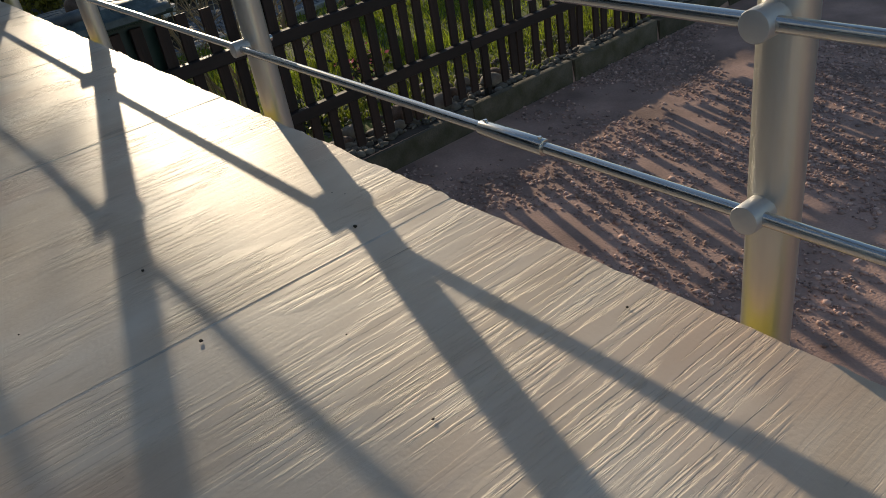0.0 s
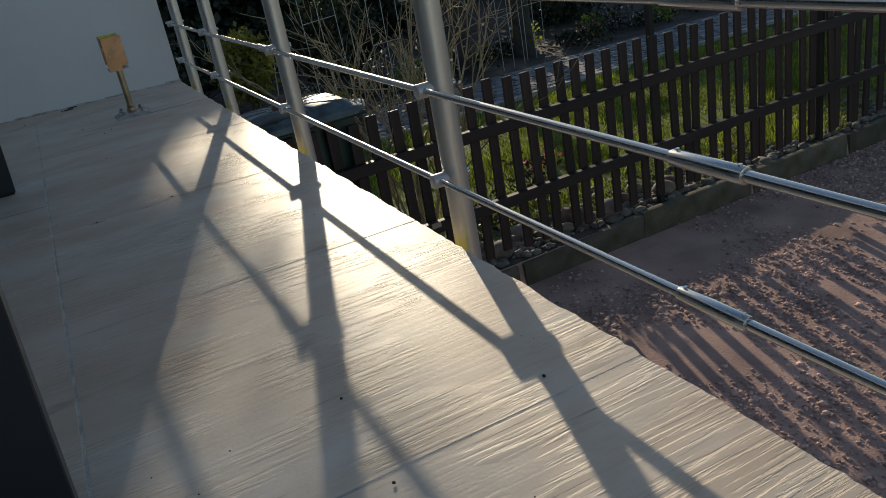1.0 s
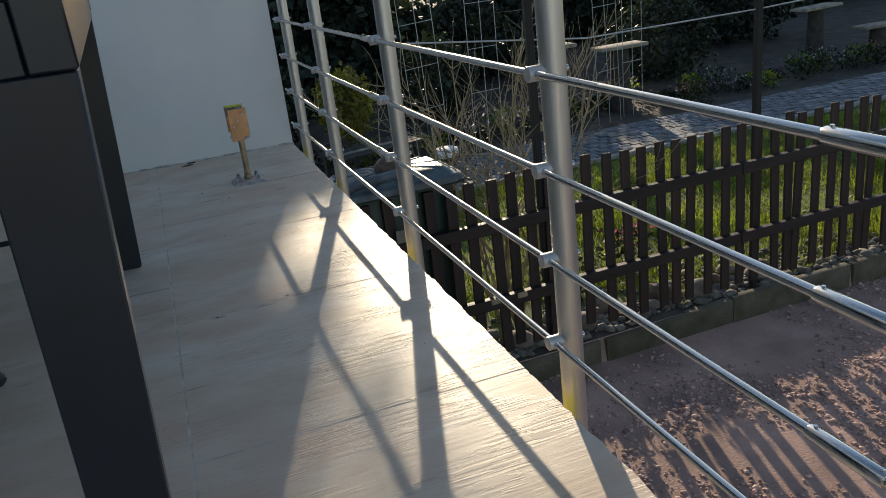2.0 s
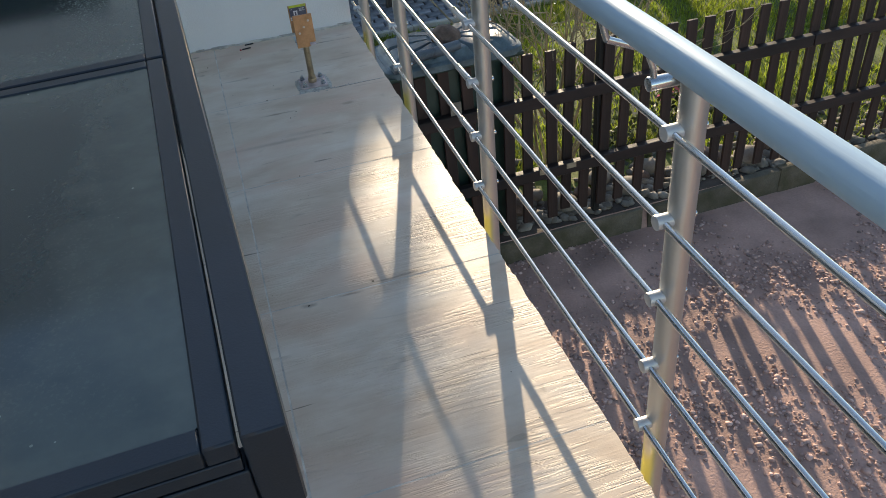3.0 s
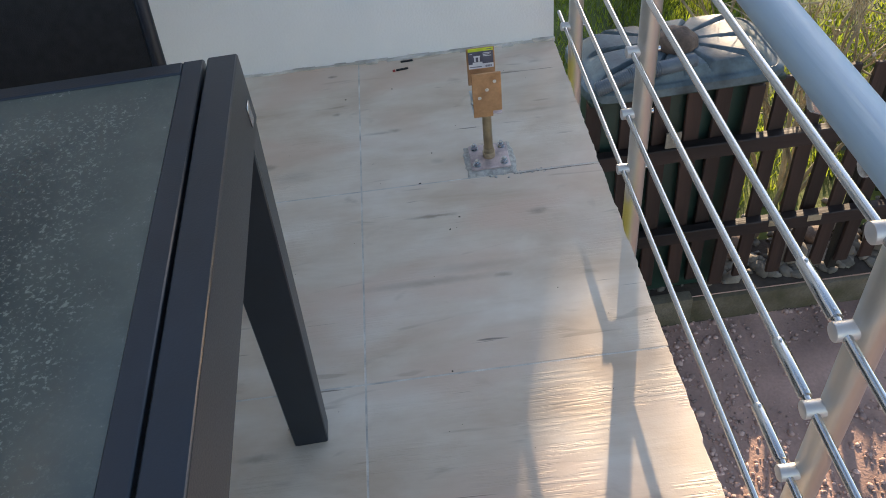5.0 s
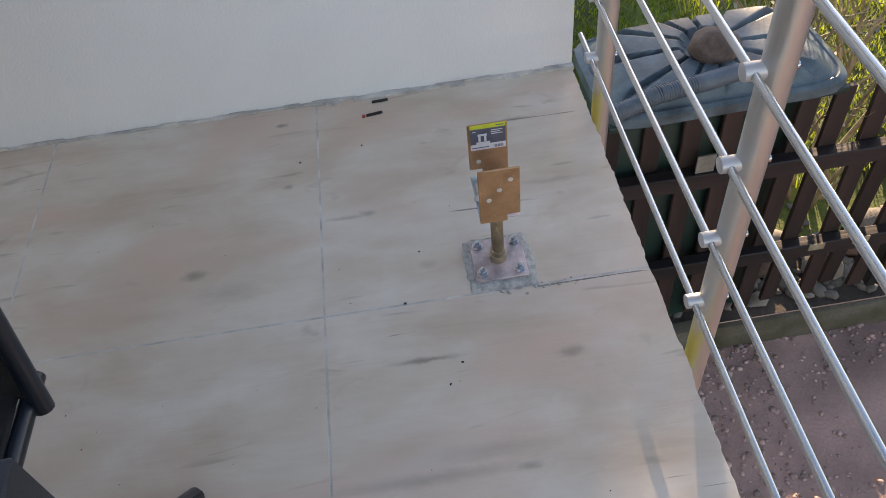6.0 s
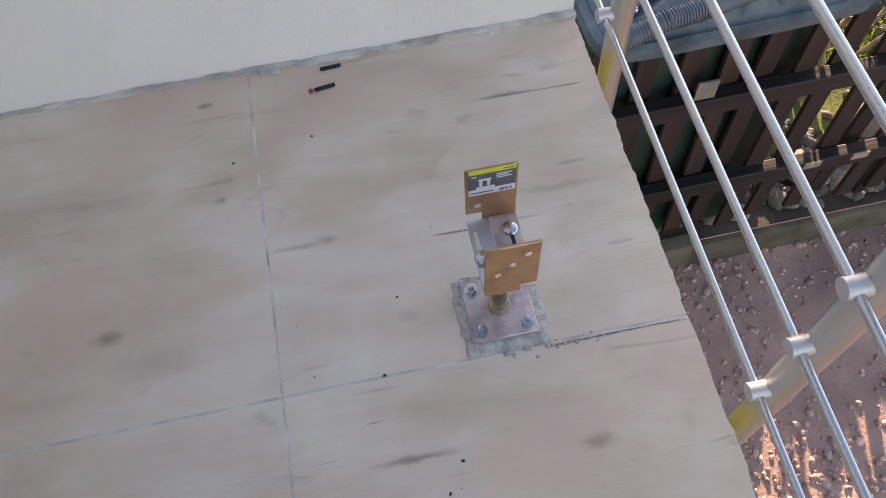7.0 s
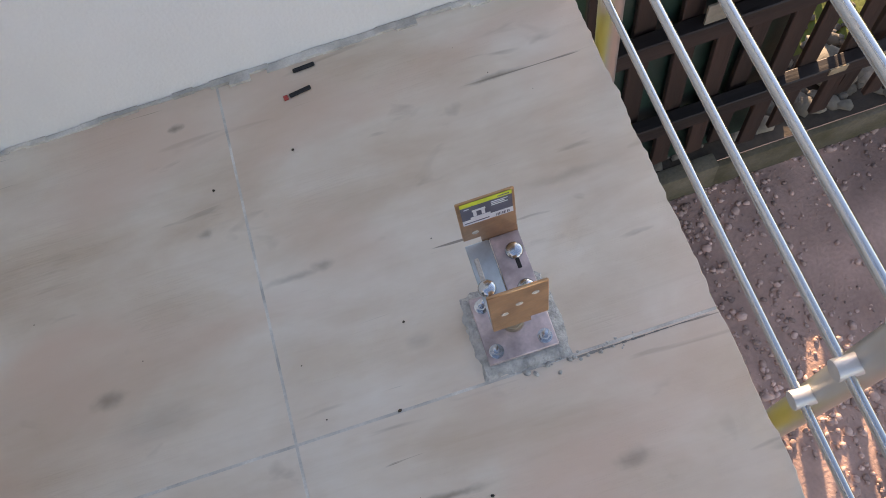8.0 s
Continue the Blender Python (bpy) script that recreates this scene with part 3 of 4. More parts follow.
# ---- height-adjustable post base ----
def build_post_base():
    cx, cy = -0.274, 2.022
    base = thing("post_base", "yellow-zinc adjustable post base bolted into a mortar bed", "post base", m=pose(cx, cy, 0))
    bm = nb()
    box(bm, -0.050, 0.050, -0.050, 0.050, 0.004, 0.010, 0.0012)
    plate = part("base_plate", bm, ZINC_PLATE, base, "rosy zinc-plated square base plate")
    for x in (-0.035, 0.035):
        for y in (-0.034, 0.034):
            bm = nb()
            tube(bm, (x, y, 0.010), (x, y, 0.0120), 0.0105, seg=20)
            tube(bm, (x, y, 0.0120), (x, y, 0.0205), 0.0086, seg=6)
            tube(bm, (x, y, 0.0205), (x, y, 0.0270), 0.0046, seg=14, bevel=0.001)
            part("anchor_bolt", bm, BOLT, plate, "bright hexagon nut on a bolt")
    bm = nb()
    tube(bm, (0, 0, 0.010), (0, 0, 0.168), 0.0105, seg=24)
    for k in range(44):
        tube(bm, (0, 0, 0.036 + k * 0.003), (0, 0, 0.0375 + k * 0.003), 0.0116, seg=24)
    part("threaded_stem", bm, BRASS, base)
    bm = nb()
    tube(bm, (0, 0, 0.010), (0, 0, 0.026), 0.0165, seg=24, bevel=0.002)
    tube(bm, (0, 0, 0.026), (0, 0, 0.038), 0.0150, seg=6, bevel=0.001)
    part("lock_nut", bm, BRASS, base)
    z0, z1, hw = 0.168, 0.288, 0.0345

    def flange(y, face, name, material, holes, notch):
        bm = nb()
        box(bm, -hw, hw, y - 0.002, y + 0.002, z0 + notch, z1, 0.0012)
        box(bm, -hw if face > 0 else -0.012, 0.012 if face > 0 else hw, y - 0.002, y + 0.002, z0, z0 + notch + 0.001)
        ob = part(name, bm, material, base)
        # solid pale plugs stand for the lit floor showing through the drilled holes
        hb = nb()
        for x, z in holes:
            tube(hb, (x, y - 0.0027, z), (x, y + 0.0027, z), 0.0043, seg=16)
        part("lit_hole", hb, GROUT, ob, "drilled holes painted pale as the lit floor behind")
        return ob

    front = flange(-0.050, 1, "front_flange", ZINC, ((-0.018, 0.222), (0.0, 0.243), (0.019, 0.264)), 0.014)
    back = flange(0.064, -1, "back_flange", ZINC, ((-0.018, 0.205),), 0.018)
    bm = nb()
    box(bm, -hw, -0.004, -0.048, 0.062, z0, z0 + 0.004, 0.0008)
    left = part("seat_plate", bm, ZINC_GREY, base, "bluish zinc slotted seat plate")
    bm = nb()
    box(bm, -0.003, hw, -0.048, 0.062, z0 + 0.001, z0 + 0.005, 0.0008)
    right = part("seat_plate", bm, ZINC_PLATE, base, "rosy zinc seat plate")
    # slots are laid-on strips: pale for light inside, black for shade inside
    for owner, x in ((left, -0.0265), (right, 0.021)):
        bm = nb()
        box(bm, x - 0.003, x + 0.003, (0.008 if x < 0 else 0.012), (0.042 if x < 0 else 0.030), z0 + 0.0035, z0 + 0.0056, 0.001)
        part("slot", bm, GROUT if x < 0 else RUBBER, owner, "long slot painted pale for the light inside" if x < 0 else "long slot painted dark for the shade inside")
    for x, y in ((-0.0255, 0.000), (0.021, 0.036), (0.020, -0.014)):
        bm = nb()
        vs = bmesh.ops.create_uvsphere(bm, u_segments=18, v_segments=10, radius=0.0115)["verts"]
        bmesh.ops.scale(bm, verts=vs, vec=(1, 1, 0.5))
        bmesh.ops.translate(bm, verts=vs, vec=(x, y, z0 + 0.007))
        part("carriage_bolt", bm, BOLT, base, "bright domed bolt head")
    # printed label on the back flange; writing too small to read stands as bars
    y = 0.0615
    part("label", box(nb(), -0.030, 0.031, y - 0.0004, y, 0.233, 0.288), PRINT_DARK, back, "dark grey printed label")
    part("label_strip", box(nb(), -0.030, 0.031, y - 0.0008, y - 0.0002, 0.280, 0.2885), PRINT_GREEN, back, "lime green label strip")
    part("label_field", box(nb(), -0.030, 0.031, y - 0.0008, y - 0.0002, 0.233, 0.2455), PRINT_WHITE, back, "white label field")
    bm = nb()
    for x0, x1, z in ((0.006, 0.026, 0.2735), (0.006, 0.022, 0.2695), (0.006, 0.026, 0.2655), (-0.026, -0.020, 0.2735)):
        box(bm, x0, x1, y - 0.0009, y - 0.0003, z, z + 0.0014)
    for x in (-0.014, -0.004):
        box(bm, x - 0.002, x + 0.002, y - 0.0009, y - 0.0003, 0.252, 0.264)
    box(bm, -0.017, -0.001, y - 0.0009, y - 0.0003, 0.264, 0.268)
    box(bm, -0.020, 0.004, y - 0.0009, y - 0.0003, 0.2445, 0.2505, 0)
    part("label_print", bm, PRINT_WHITE, back, "white print bars")
    part("label_bar", box(nb(), -0.028, 0.002, y - 0.0012, y - 0.0006, 0.2375, 0.2392), PRINT_DARK, back, "dark print bar")
    part("label_bar", box(nb(), 0.014, 0.028, y - 0.0012, y - 0.0006, 0.2835, 0.2850), PRINT_DARK, back, "dark print bar")
    bm = nb()
    for i in range(9):
        box(bm, 0.010 + i * 0.0019, 0.010 + i * 0.0019 + (0.0012 if i % 3 else 0.0006), y - 0.0012, y - 0.0006, 0.2355, 0.2412)
    part("bar_code", bm, PRINT_DARK, back, "dark striped print")


build_post_base()

# rough mortar bed round the plate, running out along the joint
bm = nb()
rng = np.random.default_rng(5)
bed = Vector((-0.274, 2.019, 0))
rings = []
for k, (rad, z) in enumerate(((0.067, -0.001), (0.061, 0.0030), (0.050, 0.0046))):
    ring = []
    for i in range(64):
        a = 2 * math.pi * i / 64
        c, s = math.cos(a), math.sin(a)
        sq = rad / max(abs(c), abs(s)) ** 0.85
        sq *= 1 + 0.10 * noise.noise((3 * c, 3 * s, k * 0.1)) + (0.06 * (rng.random() - 0.5) if k < 2 else 0)
        stretch = 1.0
        ring.append(bm.verts.new(bed + Vector((sq * c * stretch, sq * s, z + (0.0022 * rng.random() if k else 0)))))
    rings.append(ring)
for a, b in zip(rings, rings[1:]):
    for i in range(64):
        bm.faces.new((a[i], a[(i + 1) % 64], b[(i + 1) % 64], b[i]))
bm.faces.new(rings[-1])
bmesh.ops.recalc_face_normals(bm, faces=bm.faces)
lumps = chips(rng, np.stack([rng.uniform(-0.235, -0.215, 26) + np.linspace(-0.06, 0.10, 26), 1.950 + rng.normal(0, 0.006, 26), np.full(26, 0.001)], -1), rng.uniform(0.002, 0.006, 26) * np.linspace(1, 0.4, 26), 0.5)
me_bed = mesh_of("mortar_bed", bm, MORTAR)
tagged(new("mortar_bed", me_bed), "rough grey mortar bed under the post base", "mortar")
tagged(new("mortar_crumbs", many("mortar_crumbs", lumps, ICO_FACES, MORTAR)), "grey mortar crumbs along the tile joint", "mortar", kind="stuff")

bm = nb()
rng = np.random.default_rng(6)
for i in range(30):
    x = -0.215 + i * 0.0066
    w = 0.0020 * (1 - i / 34) * rng.uniform(0.5, 1.2)
    box(bm, x, x + 0.0068, 1.948 - w, 1.948 + w, -0.001, 0.0006)
solid("joint_filler", bm, CONCRETE, "grey crumbling filler in the tile joint", "filler")

# two dark plastic shims by the wall
for i, (x, y, rz) in enumerate(((-0.462, 2.552, 3), (-0.478, 2.508, 8))):
    s = thing("plastic_shim", "small black plastic shim lying by the wall" if i == 0 else "small black plastic shim with a red end", "shim", m=pose(x, y, 0, 0, 0, rz))
    part("strip", box(nb(), -0.018, 0.020, -0.0042, 0.0042, 0.0, 0.004, 0.0015), RUBBER, s)
    if i:
        part("end_piece", box(nb(), -0.028, -0.0205, -0.0045, 0.0045, 0.0, 0.004, 0.001), RED, s, "red end")

# crumbs, dots and seeds on the tiles
rng = np.random.default_rng(11)
n = 90
spots = np.stack([rng.uniform(-1.1, -0.02, n), rng.uniform(-0.9, 2.5, n), np.full(n, 0.0015)], -1)
known = np.array([(x, y, 0.002) for x, y in ((-0.421, 2.074), (-0.460, 1.954), (-0.374, 1.810), (-0.513, 2.406), (-0.342, 0.747), (-0.515, 0.715), (-0.435, 1.355), (-0.322, -0.347), (-0.114, -0.470), (-0.333, -0.528), (-0.65, 2.38), (-0.40, 1.77))])
spots = np.concatenate([spots, known])
size = np.concatenate([rng.uniform(0.0006, 0.0014, n), np.full(len(known), 0.0027)])
tagged(new("crumbs", many("crumbs", chips(rng, spots, size, 0.5), ICO_FACES, SOIL)), "dark soil crumbs scattered on the tiles", "dirt", kind="stuff")


# ---- ground: gravel yard below, lawn behind the kerb ----
def fence_y(x):
    return 2.80 + 0.01 * x


bm = nb()
xs = [-120, -20, -5, -0.1, 2, 4, 6, 9, 20, 120]
ys_low = (-120, -20, -4, 0, 1.5)
cols = []
for x in xs:
    ky = fence_y(max(-5, min(x, 20))) + 0.02
    low = [(x, y, GROUND) for y in ys_low] + [(x, ky - 0.012, GROUND), (x, ky + 0.012, LAWN)]
    cols.append([bm.verts.new(p) for p in low + [(x, y, LAWN) for y in (3.15, 6.4, 9, 20, 150)]])
for a, b in zip(cols, cols[1:]):
    for i in range(len(a) - 1):
        f = bm.faces.new((a[i], b[i], b[i + 1], a[i + 1]))
        f.material_index = 0 if i < 6 else (2 if i == 7 else 1)
ground = solid("ground", bm, (GRAVEL, SOIL, TURF), "red gravel yard, garden soil and lawn", "ground", "structure", soft=False)

rng = np.random.default_rng(21)
n = 38000
px = rng.uniform(0.0, 5.2, n)
py = rng.uniform(-0.4, 2.85, n)
keep = np.array([noise.noise((x * 1.3, y * 1.3, 4)) + 0.35 * noise.noise((x * 5, y * 5, 1)) + 0.16 * (y > 2.55) + rng.uniform(-0.25, 0.25) for x, y in zip(px, py)]) > 0.0
px, py = px[keep], py[keep]
tagged(new("gravel", many("gravel", chips(rng, np.stack([px, py, np.full(len(px), GROUND + 0.003)], -1), rng.gamma(4, 0.0019, len(px)).clip(0.003, 0.022)), ICO_FACES, STONES)), "reddish stone chippings on the yard", "gravel", kind="stuff")

# leaf litter, pebbles in the bed behind the fence
n = 2000
px = rng.uniform(0.2, 7.5, n)
py = fence_y(px) + 0.06 + rng.gamma(2, 0.11, n)
tagged(new("pebbles", many("pebbles", chips(rng, np.stack([px, py, np.full(n, LAWN + 0.006)], -1), rng.gamma(4, 0.006, n).clip(0.008, 0.05)), ICO_FACES, PEBBLE)), "pale pebbles and chips in the garden bed", "pebbles", kind="stuff")

# lawn
n = 95000
px = rng.uniform(0.15, 9.5, n)
py = rng.uniform(2.95, 6.42, n)
ok = (rng.random(n) < 0.75 + 0.5 * np.sin(px * 3.1) * np.sin(py * 4.3)) & (py > fence_y(px) + 0.18 + 0.10 * np.sin(px * 5) + 0.45 * (px < 2.3))
px, py = px[ok], py[ok]
tall = rng.uniform(0.025, 0.075, len(px)) * (1 + 0.5 * np.sin(px * 2.3 + 1) * np.cos(py * 2.9))
tagged(new("grass", many("grass", blades(rng, np.stack([px, py, np.full(len(px), LAWN)], -1), tall, rng.uniform(0.0025, 0.006, len(px))), [(0, 1, 2)], GRASS)), "sunlit green lawn grass", "grass", kind="stuff")


# ---- fence ----
def build_fence():
    slope = math.degrees(math.atan(0.01))
    fence = thing("picket_fence", "dark brown stained wooden picket fence on a low kerb", "fence", m=pose(0.0, 2.81, 0, 0, 0, slope))
    bm = nb()
    box(bm, -0.031, 0.031, 0.0, 0.020, -1.535, -0.455, 0.003)
    picket = mesh_of("picket", bm, FENCE)
    rng = np.random.default_rng(8)
    x, k = 0.10, 0
    while x < 8.2:
        shared("picket", picket, fence, pose(x + rng.normal(0, 0.004), 0.048 + rng.normal(0, 0.002), rng.normal(0, 0.008), rng.normal(0, 0.5), rng.normal(0, 0.7), rng.normal(0, 1)))
        x, k = x + 0.1225, k + 1
    for z in (-0.728, -1.190):
        for x0 in (0.02, 2.76, 5.50):
            bm = nb()
            box(bm, x0, x0 + 2.735, 0.0, 0.046, z - 0.035, z + 0.035, 0.004)
            part("rail", bm, FENCE_RAIL, fence)
    for x, top in ((1.40, 0.50), (2.93, 0.55), (4.5, -0.42), (6.1, -0.42), (7.7, -0.42)):
        bm = nb()
        box(bm, x - 0.021, x + 0.021, 0.070, 0.112, -1.66, top, 0.004)
        part("fence_post", bm, POST_DARK, fence)
    # a paper tag and bare wood repairs on the rails
    part("tag", box(nb(), 0.490, 0.550, 0.010, 0.016, -0.692, -0.620), PALEWOOD, fence, "pale tag on the upper rail")
    for x in (1.02, 1.19):
        part("repair", box(nb(), x - 0.03, x + 0.03, -0.004, 0.001, -1.186, -1.154), CUT, fence, "pale bare wood patch")


build_fence()


def build_kerb():
    kerb = tagged(new("kerb"), "low mossy concrete kerb edging under the fence", "kerb", kind="structure")
    kerb.matrix_basis = pose(0, 2.82, 0, 0, 0, math.degrees(math.atan(0.01)))
    rng = np.random.default_rng(9)
    for i in range(10):
        bm = nb()
        box(bm, 0.004, 0.996, -0.030, 0.030, GROUND - 0.1, -1.612, 0.007)
        for v in bm.verts:
            v.co.y += 0.006 * noise.noise((v.co.x * 7 + i, v.co.z * 9, 0))
        ob = part("kerb_stone", bm, KERB, kerb)
        ob.matrix_basis = pose(-0.3 + i * 1.0, 0.01 + rng.normal(0, 0.004), rng.normal(0, 0.008), 0, rng.normal(0, 0.4), rng.normal(0, 0.4))


build_kerb()


# ---- tank with lid, rock, hose ----
def build_tank():
    x0, x1, y0, y1, top = 0.155, 0.905, 2.775, 3.205, -0.345
    tank = thing("rain_tank", "dark green plastic tank with weathered blue-grey ribbed lid", "tank", m=pose((x0 + x1) / 2, (y0 + y1) / 2, LAWN, 0, 0, 2))
    hx, hy, h = (x1 - x0) / 2, (y1 - y0) / 2, top - LAWN
    bm = nb()
    box(bm, -hx + 0.03, hx - 0.03, -hy + 0.125, hy - 0.02, 0.0, h - 0.05, 0.02)
    for v in bm.verts:
        k = 0.92 + 0.08 * v.co.z / h
        v.co.x *= k
        v.co.y = hy - (hy - v.co.y) * (0.985 + 0.015 * v.co.z / h)
    part("body", bm, BIN, tank)
    bm = nb()
    box(bm, -hx + 0.01, hx - 0.01, -hy + 0.01, hy - 0.01, h - 0.075, h - 0.052, 0.006)
    part("rim", bm, BIN, tank)
    # lid: a domed grid with raised rays round a sunken middle
    bm = nb()
    nx, ny = 150, 100
    grid = []
    for i in range(nx + 1):
        row = []
        for j in range(ny + 1):
            u, v = 2 * i / nx - 1, 2 * j / ny - 1
            # rounded corners
            r = (abs(u) ** 7 + abs(v) ** 7) ** (1 / 7)
            f = max(abs(u), abs(v)) / r if r > 1e-6 else 1
            x, y = u * f * hx, v * f * hy
            d = max(abs(u), abs(v))
            a, rad = math.atan2(v * hy, u * hx), math.hypot(u * hx, v * hy) / hy
            z = h - 0.030 * d ** 6 + 0.012 * (1 - d)
            turn = (a * 12 / (2 * math.pi) + 0.2) % 1.0
            ray = 1 - max(0.0, 1 - turn / 0.24) if turn > 0.05 else 1 - turn / 0.05
            band = min(1, max(0, (rad - 0.30) / 0.14)) * min(1, max(0, (0.86 - d) / 0.10))
            z += 0.024 * ray * band - 0.012 * math.exp(-(rad / 0.26) ** 2)
            if 0.87 < d < 0.94:
                z -= 0.006
            row.append(bm.verts.new((x, y, z)))
        grid.append(row)
    for a, b in zip(grid, grid[1:]):
        for j in range(ny):
            bm.faces.new((a[j], b[j], b[j + 1], a[j + 1]))
    bm.verts.ensure_lookup_table()
    edge = [e for e in bm.edges if e.is_boundary]
    out = bmesh.ops.extrude_edge_only(bm, edges=edge)["geom"]
    for v in out:
        if isinstance(v, bmesh.types.BMVert):
            v.co.z = h - 0.060
            v.co.x *= 1.012
            v.co.y *= 1.012
    part("lid", bm, LID, tank, "weathered blue-grey lid with raised rays")


build_tank()

rng = np.random.default_rng(14)
bm = nb()
bmesh.ops.create_icosphere(bm, subdivisions=4, radius=0.072)
for v in bm.verts:
    k = 1 + 0.28 * noise.noise(v.co * 9) + 0.10 * noise.noise(v.co * 30)
    v.co = Vector((v.co.x * 1.05 * k, v.co.y * 0.9 * k, max(-0.03, v.co.z * 0.85 * k)))
    v.co += Vector((0.525, 2.955, -0.302))
solid("rock", bm, ROCK, "rough brown rock weighing down the tank lid", "rock")

bm = nb()
pts = [(0.195 + 0.37 * s, 2.786 + 0.030 * s + 0.030 * s * s, -0.352 + 0.036 * min(1, 3 * s)) for s in np.linspace(0, 1, 96)]
for i, (a, b) in enumerate(zip(pts, pts[1:])):
    tube(bm, a, b, 0.027 if i % 2 else (0.0248 if i < 60 else 0.0266), seg=18)
solid("hose", bm, HOSE, "grey corrugated hose lying on the tank lid", "hose")


# ---- garden behind the fence ----
def build_shrub():
    shrub = thing("bare_shrub", "leafless many-stemmed shrub with pale twigs behind the fence", "shrub", m=pose(1.36, 3.46, LAWN))
    rng = np.random.default_rng(31)
    bm = nb()

    def limb(bm, a, d, length, r, depth):
        steps = 4
        for s in range(steps):
            d = (d + Vector(rng.normal(0, 0.11, 3)) + Vector((0, 0, 0.05))).normalized()
            b = a + d * (length / steps)
            tube(bm, a, b, r * (1 - 0.16 * s), r * (1 - 0.16 * (s + 1)), seg=6 if depth else 8)
            if depth < 3 and s > 0:
                for _ in range(1 if rng.random() < 0.75 else 2):
                    e = (d + Vector(rng.normal(0, 0.42, 3))).normalized()
                    limb(bm, b, e, length * rng.uniform(0.45, 0.7), r * 0.55, depth + 1)
            a = b

    for i in range(9):
        a = i * 2.4
        bm = nb()
        limb(bm, Vector((0.07 * math.cos(a), 0.07 * math.sin(a), -0.02)), Vector((0.34 * math.cos(a), 0.30 * math.sin(a), 1)).normalized(), rng.uniform(0.85, 1.15), rng.uniform(0.011, 0.018), 0)
        part("stem", bm, TWIG, shrub)
    n = 130
    at = np.stack([rng.normal(0, 0.30, n), rng.normal(0, 0.22, n), rng.uniform(0.75, 1.45, n)], -1)
    ob = new("blossom", many("blossom", leaves(rng, at, rng.uniform(0.015, 0.035, n)), [(0, 1, 2, 3)], BLOSSOM))
    ob.parent = shrub
    tagged(ob, "few white blossoms", kind="stuff")


build_shrub()


def foliage(name, material, label, category, centre, radii, count, size, seed, core=None, up=0.0, shape=None, dense=0.55):
    """A bush or crown of many leaves about a dark inner framework."""
    rng = np.random.default_rng(seed)
    c, r = np.array(centre), np.array(radii)
    d = rng.normal(size=(count, 3))
    d /= np.linalg.norm(d, axis=1)[:, None]
    rad = rng.uniform(dense, 1.0, count) ** 0.6
    lump = np.array([1 + 0.30 * noise.noise(Vector(v) * 2.2 + Vector((seed, 0, 0))) + 0.18 * noise.noise(Vector(v) * 6) for v in d])
    p = d * (rad * lump)[:, None]
    if shape == "shade_crown":
        h = rng.uniform(0, 1, count) ** 1.25
        a = rng.uniform(0, 2 * np.pi, count)
        # made-up crown outline: its widths and notch set where sun reaches the balcony
        spread = 0.88 - 0.19 * np.clip((h - 0.633) / 0.016, 0, 1) + 3.7 * np.clip(h - 0.678, 0, 0.064) - 0.7 * np.clip((h - 0.80) / 0.2, 0, 1)
        w = spread * (0.45 + 0.55 * rng.random(count) ** 0.5) * (1 + 0.09 * np.sin(h * 46 + 3 * np.sin(a * 2)))
        p = np.stack([w * np.cos(a), w * np.sin(a), 2 * h - 1], -1)
    ob = thing(name, label, category, m=pose(centre[0], centre[1], LAWN))
    q = p * r + c - np.array([centre[0], centre[1], LAWN])
    crown = new("crown", many("crown", leaves(rng, q, rng.uniform(0.6, 1.3, count) * size, up), [(0, 1, 2, 3)], material))
    crown.parent = ob
    tagged(crown, kind="stuff")
    bm = nb()
    base = q[:, 2].min()
    h = c[2] - LAWN + r[2] * 0.6
    tube(bm, (0, 0, -0.05), (0, 0, h), max(0.02, 0.07 * r[0]), max(0.01, 0.02 * r[0]), seg=10)
    for i in range(14):
        a, z = i * 2.4, h * (0.25 + 0.05 * i)
        if z < h:
            k = 0.75 * (1 - 0.6 * z / h)
            tube(bm, (0, 0, z), (k * r[0] * math.cos(a), k * r[1] * math.sin(a), z + 0.25 * r[0]), 0.02 * r[0] + 0.006, 0.004, seg=6)
    part("trunk", bm, BARK, ob)
    return ob


# the conifer's upper crown, out of view, is shaped to shade the floor
foliage("conifer", EVERGREEN, "tall dark green conifer in the far garden, crown shaped to shade the balcony", "tree", (1.69, 13.4, 1.7), (2.20, 1.3, 3.3), 40000, 0.22, 41, shape="shade_crown", up=-0.3)
foliage("bush", HEDGE, "dark green rounded garden bush", "bush", (3.4, 10.6, -1.05), (0.75, 0.6, 0.62), 3200, 0.09, 43)
foliage("bush", HEDGE, "dark spreading bush below the trellis", "bush", (0.35, 9.2, -0.85), (0.8, 0.6, 0.75), 3600, 0.10, 44)
foliage("bush", YELLOW, "bright yellow-green garden bush", "bush", (1.45, 8.1, -0.78), (0.34, 0.3, 0.42), 1700, 0.07, 45)
foliage("bush", HEDGE, "dark loose bush beside the path", "bush", (7.3, 10.4, -0.95), (0.9, 0.7, 0.75), 3800, 0.09, 46)
foliage("bush", EVERGREEN, "dark evergreen bush by the house", "bush", (10.6, 12.6, -0.55), (1.5, 1.0, 1.15), 5200, 0.13, 47)
foliage("bush", EVERGREEN, "dark evergreen bush in the far bed", "bush", (5.6, 13.4, -0.75), (1.4, 0.8, 0.85), 4800, 0.13, 48)

